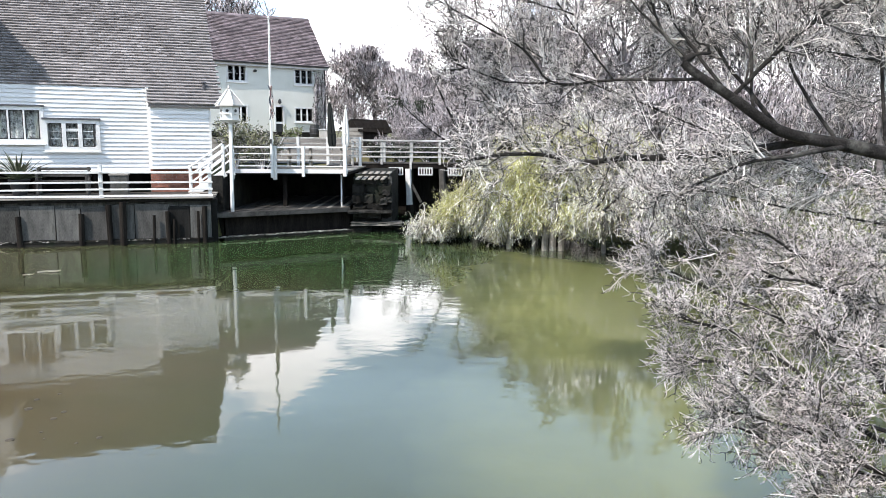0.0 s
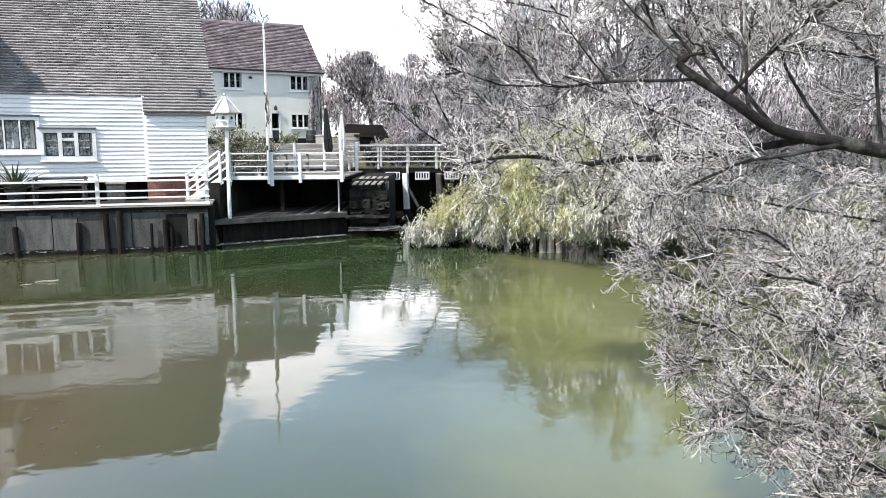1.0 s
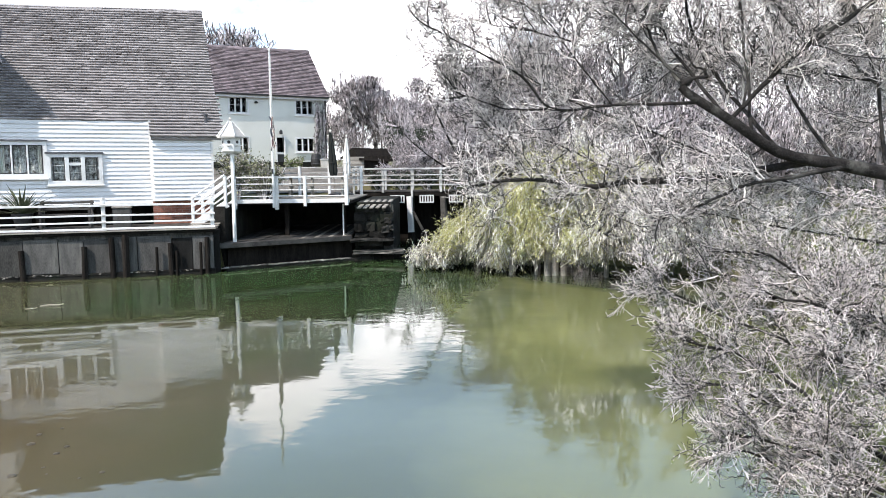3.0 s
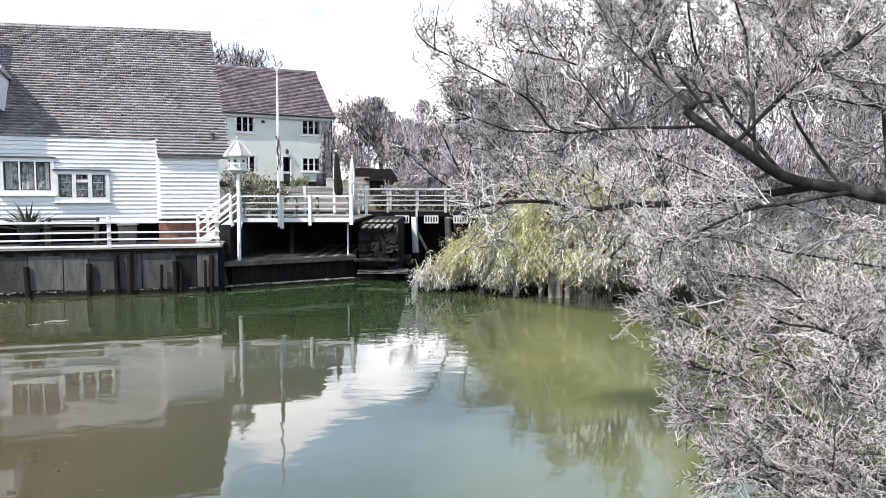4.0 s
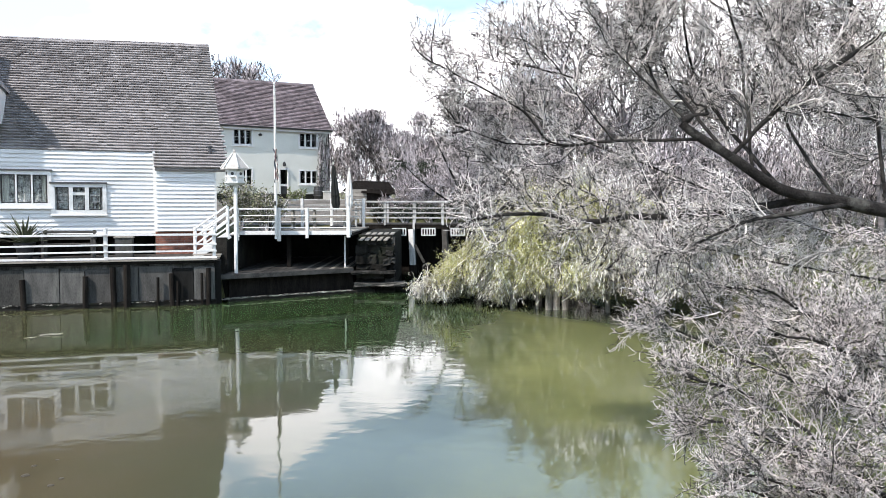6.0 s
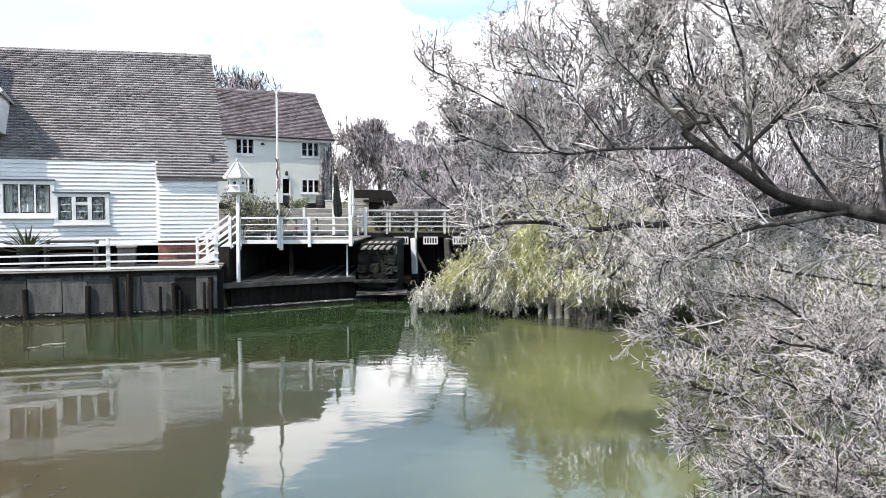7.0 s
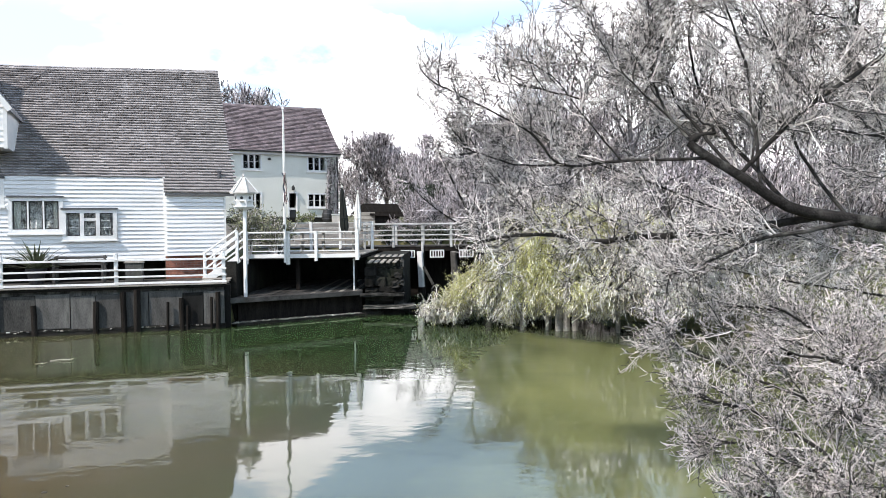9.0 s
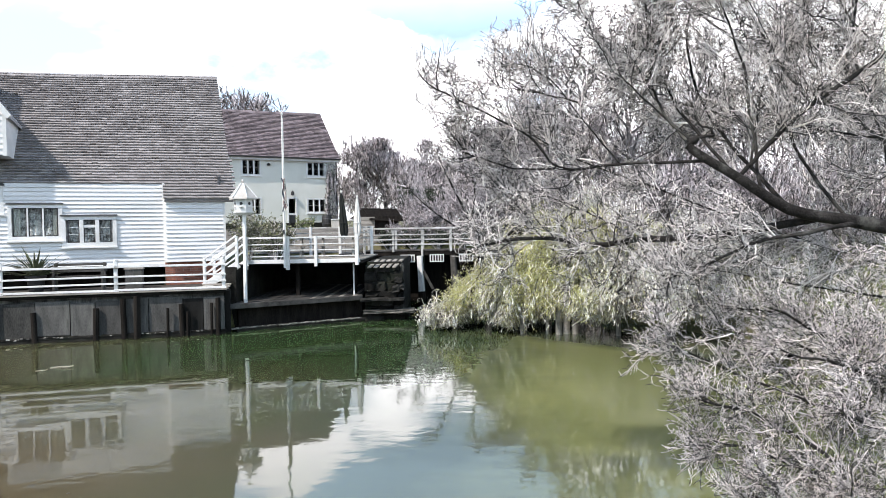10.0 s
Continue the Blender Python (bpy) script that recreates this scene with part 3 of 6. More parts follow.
def build_embankment():
    wall = thing("embankment", BANK, "stained concrete panel embankment wall standing in the pool", "retaining wall", kind="structure")
    part("core", Geo().box(-32, -0.02, 0.16, 0.40, -0.9, 1.30), old_concrete, wall)
    # beam coloured black as the shade band, pale board as the kerb's sunlit edge
    part("kerb_beam", Geo().bar((-32, 0.08, 1.285), (0.05, 0.08, 1.285), 0.28, 0.09), dark_timber, wall, "timber kerb beam, near-black for the shade band beneath its cap")
    part("kerb_cap", Geo().bar((-32, 0.05, 1.345), (0.07, 0.05, 1.345), 0.34, 0.03), grey_timber, wall, "pale board for the sunlit top edge of the kerb")
    panel = Geo().box(-0.5, 0.5, 0, 0.12, 0, 1.0).mesh("panel", old_concrete)
    patched = Geo().box(-0.5, 0.5, 0, 0.12, 0, 1.0).mesh("panel", pale_concrete)
    part("walkway", Geo().box(-30, -0.05, 0.24, 2.9, 1.22, 1.35), deck_grey, wall, "dark boarded walkway behind the fence")
    part("end_wall", Geo().box(-0.02, 0.16, 0.14, 1.6, -0.9, 1.28), old_concrete, wall)
    x = 0.0
    while x > -24:
        w = rng.uniform(0.55, 1.05)
        h = rng.uniform(1.0, 1.14)
        piece("panel", patched if rng.random() < (0.75 if x > -2.8 else 0.28) else panel, wall, Matrix.Translation((x - w / 2, 0.03 + rng.uniform(-0.02, 0.03), 0.16 + rng.uniform(-0.04, 0.03))) @ Matrix.Diagonal((w - 0.025, 1, h - 0.08, 1)))
        if rng.random() < 0.9:
            r = rng.uniform(0.045, 0.10)
            top = rng.uniform(0.85, 1.22)
            lean = rng.uniform(-0.04, 0.04)
            part("pile", Geo().bar((x - w, -0.05, -0.6), (x - w + lean, -0.03, top), r * 1.7, r * 1.6, 0.25), dark_timber, wall)
        x -= w
    for u, w, top in ((-2.46, 0.16, 1.24), (-1.62, 0.07, 0.85), (-1.07, 0.08, 0.72), (-0.38, 0.07, 0.95), (-0.20, 0.12, 1.10)):
        part("stake", Geo().bar((u, -0.10, -0.6), (u + rng.uniform(-0.03, 0.03), -0.08, top), w, w, 0.2), dark_timber, wall)
    stones, dark = Geo(), Geo()
    for _ in range(520):
        u = -24 * rng.random() ** 1.2
        s = rng.uniform(0.012, 0.05)
        turn = rng.uniform(-0.8, 0.8)
        x, y, z = u, -0.02 + rng.uniform(-0.03, 0.03), rng.uniform(0.10, 0.15)
        (stones if rng.random() < 0.45 else dark).bar((x - s, y - s * turn * 0.5, z + s * turn * 0.4), (x + s, y + s * turn * 0.5, z - s * turn * 0.3), s * 1.1, s * rng.uniform(0.5, 1.1), 0.3)
    part("weedy_rubble", dark, dark_stone, wall, "dark weedy stones along the waterline", kind="stuff")
    part("footing", Geo().bar((-24, 0.06, -0.2), (0.02, 0.06, -0.2), 0.2, 0.7, 0.05), dark_stone, wall)
    part("silt_ledge", Geo().bar((-24, 0.0, 0.10), (0.02, 0.0, 0.10), 0.10, 0.05), dark_stone, wall)
    part("waterline_rubble", stones, rubble_pale, wall, "broken pale stones along the waterline", kind="stuff")


def build_fence():
    fence = thing("waterside_fence", BANK, "white painted post and rail fence on the embankment", "fence", kind="structure")
    posts = [-0.02 - 3.0 * i for i in range(8)]
    for u in posts:
        part("post", Geo().bar((u, 0.14, 1.30), (u, 0.14, 2.27), 0.105, 0.105, 0.15).lathe([(0.068, 0), (0.068, 0.025), (0.02, 0.045)], 4, (u, 0.14, 2.27)), white_paint, fence)
    for z, h, y in ((2.09, 0.06, 0.05), (1.80, 0.05, 0.05), (1.60, 0.05, 0.05), (1.41, 0.06, 0.05)):
        for a, b in zip(posts, posts[1:]):
            s = rng.uniform(-0.012, 0.012)
            part("rail", Geo().bar((b - 0.02, y, z + s), (a + 0.08, y, z - s), 0.045, h), white_paint, fence)


build_embankment()
build_fence()

# ---- mill ----
MILL = pose(-6.57, 22.16, 0, 0, 0, 22)
EAVE_V, EAVE_Z, TAN = 2.75, 4.32, 1.01
RIDGE_V = 7.59
RIDGE_Z = EAVE_Z + TAN * (RIDGE_V - EAVE_V)


def roof_z(v):
    return EAVE_Z + TAN * (v - EAVE_V)


def weatherboards(wall, u0, u1, z0, z1, v, step, holes, mat):
    """Lapped boards, each a wedge of its own, cut round the openings."""
    z = z0
    while z < z1 - 0.02:
        top = min(z + step + 0.03, z1)
        spans = [(u0, u1)]
        for a, b, c, d in holes:
            if c < z + step * 0.6 and d > z + step * 0.4:
                spans = [s for p, q in spans for s in ((p, min(q, a)), (max(p, b), q)) if s[1] - s[0] > 0.03]
        for p, q in spans:
            s = rng.uniform(-0.006, 0.006)
            g = Geo().add([(p, v - 0.060 + s, z), (q, v - 0.060 - s, z + s), (q, v - 0.012, top), (p, v - 0.012, top), (p, v, z), (q, v, z), (q, v, top), (p, v, top)],
                          [(0, 1, 2, 3), (0, 4, 5, 1), (3, 2, 6, 7), (0, 3, 7, 4), (1, 5, 6, 2), (4, 7, 6, 5)])
            part("board", g, mat, wall)
        z += step


def casement(parent, u0, u1, z0, z1, v, lights, bars=(), curtain=True, transom=None, head=True, rim=0.11, gap=0.02, net=False, label=""):
    """A timber window in a wall facing -v: frame, mullions, panes, sill."""
    win = part("window", Geo().box(u0, u1, v - 0.055, v - 0.005, z1 - rim, z1).box(u0, u1, v - 0.055, v - 0.005, z0, z0 + rim * 1.25)
               .box(u0, u0 + rim, v - 0.055, v - 0.005, z0 + rim * 1.25, z1 - rim).box(u1 - rim, u1, v - 0.055, v - 0.005, z0 + rim * 1.25, z1 - rim), white_paint, parent, label)
    a, b, c, d = u0 + rim, u1 - rim, z0 + rim * 1.25, z1 - rim
    w = (b - a) / lights
    for i in range(lights):
        p, q = a + i * w + gap, a + (i + 1) * w - gap
        if i:
            part("mullion", Geo().bar((a + i * w, v - 0.035, c), (a + i * w, v - 0.035, d), gap * 2.4, 0.05), white_paint, win)
        t = 0.03
        g = Geo()
        for (x0, x1, y0, y1) in ((p, q, c, c + t), (p, q, d - t, d), (p, p + t, c + t, d - t), (q - t, q, c + t, d - t)):
            g.box(x0, x1, v - 0.03, v + 0.01, y0, y1)
        part("sash", g, black_iron if rim > 0.1 else white_paint, win)
        pane = part("pane", Geo().box(p + t, q - t, v - 0.006, v - 0.002, c + t, d - t), window_glass, win)
        pane.visible_shadow = False
        for f in bars:
            part("glazing_bar", Geo().box(p + t, q - t, v - 0.026, v - 0.008, c + (d - c) * f - 0.008, c + (d - c) * f + 0.008), white_paint, win)
        if transom and i == transom:
            part("transom", Geo().box(p, q, v - 0.036, v - 0.004, d - 0.24, d - 0.16), white_paint, win)
    if head:
        part("head_flashing", Geo().box(u0 - 0.03, u1 + 0.03, v - 0.11, v - 0.01, z1 + 0.005, z1 + 0.055), lead, win, "black drip flashing over the window")
    part("sill", Geo().bar((u0 - 0.03, v - 0.07, z0 - 0.02), (u1 + 0.03, v - 0.07, z0 - 0.02), 0.13, 0.045), white_paint, win)
    # black sheet behind the panes in place of a shaded room
    part("unlit_room_sheet", Geo().box(a, b, v + 0.45, v + 0.5, c - 0.1, d + 0.1), room_dark, win)
    if net:
        n = 24
        g = Geo()
        verts = [(a + (b - a) * i / n, v + 0.16 + 0.02 * math.sin(i * 1.9) + 0.012 * (i % 2), z) for i in range(n + 1) for z in (c, c + (d - c) * net)]
        part("net_curtain", g.add(verts, [(2 * i, 2 * i + 2, 2 * i + 3, 2 * i + 1) for i in range(n)]), net_lace, win, "grey patterned net curtain")
    if curtain:
        for p, q in ((a, a + (b - a) * 0.17), (b - (b - a) * 0.13, b)):
            n = 9
            g = Geo()
            verts = [(p + (q - p) * i / n, v + 0.10 + 0.025 * (i % 2), z) for i in range(n + 1) for z in (c, d)]
            g.add(verts, [(2 * i, 2 * i + 2, 2 * i + 3, 2 * i + 1) for i in range(n)])
            part("curtain", g, curtain_cloth, win)
    return win


def tile_roof(parent, u0, u1, start, stop, gauge, width, spot, mat, name, seed, tail=0.024):
    """Courses of lapped tiles on a slope; spot(u, s) gives the place at u along and s up the slope, spot(u, s, h) h above it."""
    r = np.random.default_rng(seed)
    vs, k = [], 0
    s = start
    row = 0
    while s < stop:
        u_end = u1[row % 2] if isinstance(u1, tuple) else u1
        us = np.arange(u0 - (row % 2) * width / 2, u_end + 0.01, width)
        sag = 0.006 * np.sin(us * 1.1 + row * 0.3) + r.normal(0, 0.003, len(us))
        for u, dz in zip(us, sag):
            a, b = max(u, u0), min(u + width - 0.003, u_end)
            if b - a < 0.006:
                continue
            lo = s + r.normal(0, 0.009)
            hi = s + gauge * 1.25
            t = 0.25 * gauge + dz + r.normal(0, 0.003)
            for uu in (a, b):
                vs += [spot(uu, lo, t + tail), spot(uu, hi, 0.004), spot(uu, lo + 0.012, t - 0.018)]
        s += gauge
        row += 1
    n = len(vs) // 6
    base = np.arange(n)[:, None] * 6
    q = np.concatenate([base + np.array([[0, 3, 4, 1]]), base + np.array([[2, 5, 3, 0]])])
    return part(name, array_mesh(name, np.array(vs), q, mat), mat, parent, kind="stuff")


def build_mill():
    mill = thing("mill_building", MILL, "white weatherboarded mill with a steep old clay tile roof", "mill")
    holes = [(-7.45, -6.15, 3.72, 4.62), (-6.06, -4.57, 2.88, 4.04), (-4.58, -3.0, 2.66, 3.68)]
    # walls, cut through for the windows
    front = Geo().pierced(-14.0, -1.55, 3.13, 3.30, 2.02, 4.63, [(-7.35, -6.25, 3.85, 4.50), (-5.94, -4.69, 3.04, 3.92), (-4.46, -3.13, 2.82, 3.56)])
    wall = part("front_wall", front, white_paint, mill)
    weatherboards(wall, -13.9, -1.57, 2.05, 4.68, 3.13, 0.132, holes, white_board)
    part("corner_board", Geo().box(-1.60, -1.52, 3.07, 3.14, 2.02, 4.72), white_paint, mill)
    side = part("porch_wall", Geo().box(-1.52, 0.33, 2.82, 3.3, 2.10, 4.28).box(0.20, 0.33, 3.3, 3.5, 1.3, 4.6), white_paint, mill)
    weatherboards(side, -1.51, 0.33, 2.12, 4.30, 2.82, 0.135, [], white_board)
    part("corner_board", Geo().box(0.29, 0.36, 2.76, 2.84, 2.08, 4.26), white_paint, mill)
    # end gable and back
    gable = Geo().add([(0.20, 3.5, 1.3), (0.20, 12.0, 1.3), (0.20, 12.0, 4.6), (0.20, RIDGE_V, RIDGE_Z - 0.20), (0.20, 3.3, roof_z(3.3) - 0.12), (0.20, 3.3, 1.3),
                       (0.33, 3.5, 1.3), (0.33, 12.0, 1.3), (0.33, 12.0, 4.6), (0.33, RIDGE_V, RIDGE_Z - 0.20), (0.33, 3.3, roof_z(3.3) - 0.12), (0.33, 3.3, 1.3)],
                      [(0, 1, 2, 3, 4, 5), (11, 10, 9, 8, 7, 6)] + [(i, (i + 1) % 6, 6 + (i + 1) % 6, 6 + i) for i in range(6)])
    part("gable_wall", gable, white_board, mill)
    part("back_wall", Geo().box(-14, 0.33, 11.9, 12.1, 1.3, 4.6).box(-14, -13.87, 3.2, 12, 1.3, 8.9), white_board, mill)
    part("upper_floor", Geo().box(-13.8, 0.2, 3.32, 11.9, 2.02, 2.10), dark_timber, mill)
    part("bottom_rail", Geo().bar((-13.9, 3.08, 2.03), (-1.54, 3.08, 2.03), 0.10, 0.08), white_paint, mill)
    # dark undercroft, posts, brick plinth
    # near-black boards carry the shade under the overhanging floor
    part("undercroft_wall", Geo().box(-13.9, -1.6, 3.9, 4.05, 1.2, 2.02), dark_timber, mill, "boarded undercroft, near-black for the shade under the mill")
    for u in (-9.2, -7.0, -4.9, -3.2):
        part("post", Geo().bar((u, 3.2, 1.2), (u, 3.2, 2.0), 0.14, 0.14), dark_timber, mill)
    plinth = part("plinth", Geo().box(-1.56, 0.30, 3.03, 3.3, 1.2, 2.10), mortar, mill, "red brick plinth")
    bricks = Geo()
    z, row = 1.28, 0
    while z < 2.06:
        u = -1.56 - (row % 2) * 0.11
        while u < 0.3:
            a, b = max(u, -1.56), min(u + 0.215, 0.31)
            if b - a > 0.05:
                bricks.box(a, b, 3.012 + rng.uniform(-0.004, 0.004), 3.05, z, z + 0.065)
            u += 0.225
        z += 0.075
        row += 1
    part("brickwork", bricks, brick_red, plinth, kind="stuff")
    # roof
    cos_p = 1 / math.sqrt(1 + TAN * TAN)

    def spot(u, s, h=0.0):
        bend = 0.05 * math.sin((u + 3) * 0.42) - 0.05 - 0.026 * (0.63 - u)      # the ridge dips away from the water end
        return (u, EAVE_V + s * cos_p - h * TAN * cos_p, EAVE_Z + s * TAN * cos_p + h * cos_p + bend * s / 6.9 - 0.02)

    length = (RIDGE_V - EAVE_V) / cos_p
    eave, gauge = -0.2, 0.146             # lower eave line and tile gauge
    cut, join = eave + 5 * gauge, eave + 15 * gauge
    deck = Geo()
    for u0, u1, s0 in ((-14.2, -1.55, cut), (-1.55, 0.63, eave)):
        us = np.linspace(u0, u1, 14 if u0 < -2 else 4)
        n = len(us)
        rows = [spot(u, s, h) for s, h in ((s0, -0.03), (length, -0.03), (length, -0.12), (s0, -0.12)) for u in us]
        faces = [(k * n + i, k * n + i + 1, (k + 1) % 4 * n + i + 1, (k + 1) % 4 * n + i) for k in range(4) for i in range(n - 1)]
        deck.add(rows, faces + [(0, n, 2 * n, 3 * n), (4 * n - 1, 3 * n - 1, 2 * n - 1, n - 1)])
    deck.add([(-14.2, RIDGE_V, RIDGE_Z - 0.48), (0.63, RIDGE_V, RIDGE_Z - 0.09), (0.63, 12.4, 4.3), (-14.2, 12.4, 4.3), (-14.2, RIDGE_V, RIDGE_Z - 0.57), (0.63, RIDGE_V, RIDGE_Z - 0.18), (0.63, 12.4, 4.2), (-14.2, 12.4, 4.2)],
             [(0, 1, 2, 3), (7, 6, 5, 4), (1, 5, 6, 2), (2, 6, 7, 3), (3, 7, 4, 0)])
    roof = part("roof", deck, mill_tile, mill, "weathered brown-grey clay tile roof")
    tile_roof(roof, -14.2, (-1.573, -1.656), cut, join - 0.01, gauge, 0.168, spot, mill_tile, "roof_tiles", 3, 0.048)
    tile_roof(roof, -14.2, 0.64, join, length - 0.03, gauge, 0.168, spot, mill_tile, "roof_tiles", 4, 0.048)
    tile = Geo().add([(0, 0, 0.084), (0.163, 0, 0.084), (0.163, 0.18, 0.004), (0, 0.18, 0.004), (0, 0.010, 0.018), (0.163, 0.010, 0.018), (0.163, 0.18, -0.004), (0, 0.18, -0.004)],
                     [(0, 1, 2, 3), (7, 6, 5, 4), (0, 4, 5, 1), (1, 5, 6, 2), (2, 6, 7, 3), (3, 7, 4, 0)]).mesh("tile", mill_tile)
    tilt = Matrix.Rotation(math.atan(TAN), 4, "X")
    for row in range(15):
        for i in range(14):
            u = -1.655 + 0.166 * i + (row % 2) * 0.083
            if row < 5 and u < -1.6:
                piece("tile", tile, roof, Matrix.Translation(spot(-1.572, eave + gauge * row)) @ tilt @ Matrix.Scale(0.48, 4, (1, 0, 0)))
                continue
            lift = 0.005 * math.sin(u * 1.1 + row * 0.3) + rng.normal(0, 0.003)
            piece("tile", tile, roof, Matrix.Translation(spot(u, eave + gauge * row + rng.normal(0, 0.004), lift)) @ tilt)
    for i in range(33):
        u = 0.62 - 0.45 * i
        ridge = Geo()
        prof = [(-0.13, -0.09), (-0.07, 0.0), (0.0, 0.035), (0.07, 0.0), (0.13, -0.09)]
        verts = [(uu, RIDGE_V + a, spot(uu, length)[2] + 0.03 + b + (0.008 if uu == u else 0)) for uu in (u, u - 0.46) for a, b in prof]
        ridge.add(verts, [(j, j + 1, j + 6, j + 5) for j in range(4)])
        part("ridge_tile", ridge, mill_tile, roof)
    part("verge_board", Geo().bar((0.60, 2.85, roof_z(2.85) - 0.14), (0.60, RIDGE_V, RIDGE_Z - 0.20), 0.05, 0.14), white_paint, mill)
    # windows
    casement(mill, -7.45, -6.15, 3.72, 4.60, 3.13, 2, label="white window with dark panes under the eaves")
    casement(mill, -6.06, -4.55, 2.89, 4.02, 3.10, 3, net=0.98, label="three-light window with net curtains")
    casement(mill, -4.58, -3.0, 2.67, 3.64, 3.08, 3, bars=(0.36, 0.66), curtain=False, transom=1, gap=0.05, net=0.97, label="white three-light cottage window")
    # hoist housing over the water side
    mid, half, low, top = -7.56, 1.60, 6.80, 8.86
    rear = RIDGE_V - 0.25
    luc = part("hoist_housing", Geo().add([(mid - half, 2.6, 5.50), (mid + half, 2.6, 5.50), (mid + half, 2.6, low), (mid, 2.6, top), (mid - half, 2.6, low),
                                            (mid - half, 6.0, 5.50), (mid + half, 6.0, 5.50), (mid + half, 6.0, low), (mid, rear - 0.4, top), (mid - half, 6.0, low)],
                                           [(0, 1, 2, 3, 4), (9, 8, 7, 6, 5), (0, 5, 6, 1), (1, 6, 7, 2), (4, 9, 5, 0), (2, 7, 8, 3), (3, 8, 9, 4)]), white_board, mill, "white boarded hoist housing jutting from the roof")
    weatherboards(luc, mid - half + 0.05, mid + half - 0.05, 5.50, 6.86, 2.6, 0.17, [], white_board)
    z = 6.86
    while z < top - 0.2:
        wide = half * (top - z) / (top - low) - 0.12
        weatherboards(luc, mid - wide, mid + wide, z, z + 0.16, 2.6, 0.19, [], white_board)
        z += 0.19
    part("corner_board", Geo().box(mid + half - 0.08, mid + half + 0.02, 2.52, 2.62, 5.46, 6.80), white_paint, luc)
    for s in (-1, 1):
        cover = Geo()
        p = [(mid, 2.42, top + 0.09), (mid + s * (half + 0.10), 2.42, 6.69), (mid + s * (half + 0.10), 6.0, 6.69), (mid, rear - 0.3, top + 0.09)]
        cover.add(p + [(x, y, z - 0.09) for x, y, z in p], [(0, 1, 2, 3), (7, 6, 5, 4), (0, 4, 5, 1), (1, 5, 6, 2), (2, 6, 7, 3), (3, 7, 4, 0)])
        part("hoist_roof", cover, mill_tile, luc)
        part("bargeboard", Geo().bar((mid, 2.40, top + 0.05), (mid + s * (half + 0.13), 2.40, 6.60), 0.05, 0.16), white_paint, luc)
    # added gable out of view, whose verge shades the tiles beside the hoist
    high = Geo().add([(u, v, z) for u in (-14.0, -8.35) for v, z in ((2.7, 4.0), (8.1, 4.0), (8.1, 7.9), (5.42, 10.55), (2.7, 7.83))],
                     [(0, 1, 2, 3, 4), (9, 8, 7, 6, 5)] + [(i, (i + 1) % 5, 5 + (i + 1) % 5, 5 + i) for i in range(5)])
    tall = part("tall_end", high, white_board, mill, "added gable out of view that shades the mill roof")
    for d in (-1, 1):
        p = [(-14.2, 5.42, 10.67), (-8.2, 5.42, 10.67), (-8.2, 5.42 + d * 3.0, 7.67), (-14.2, 5.42 + d * 3.0, 7.67)]
        part("tall_roof", Geo().add(p + [(x, y, z - 0.1) for x, y, z in p], [(0, 1, 2, 3), (7, 6, 5, 4), (0, 4, 5, 1), (1, 5, 6, 2), (2, 6, 7, 3), (3, 7, 4, 0)]), mill_tile, tall)
    part("vent_pipe", Geo().lathe([(0.06, -0.1), (0.06, 0.18), (0.09, 0.19), (0.09, 0.23)], 10, (0.2, 3.1, roof_z(3.1) + 0.05)), lead, mill)


build_mill()


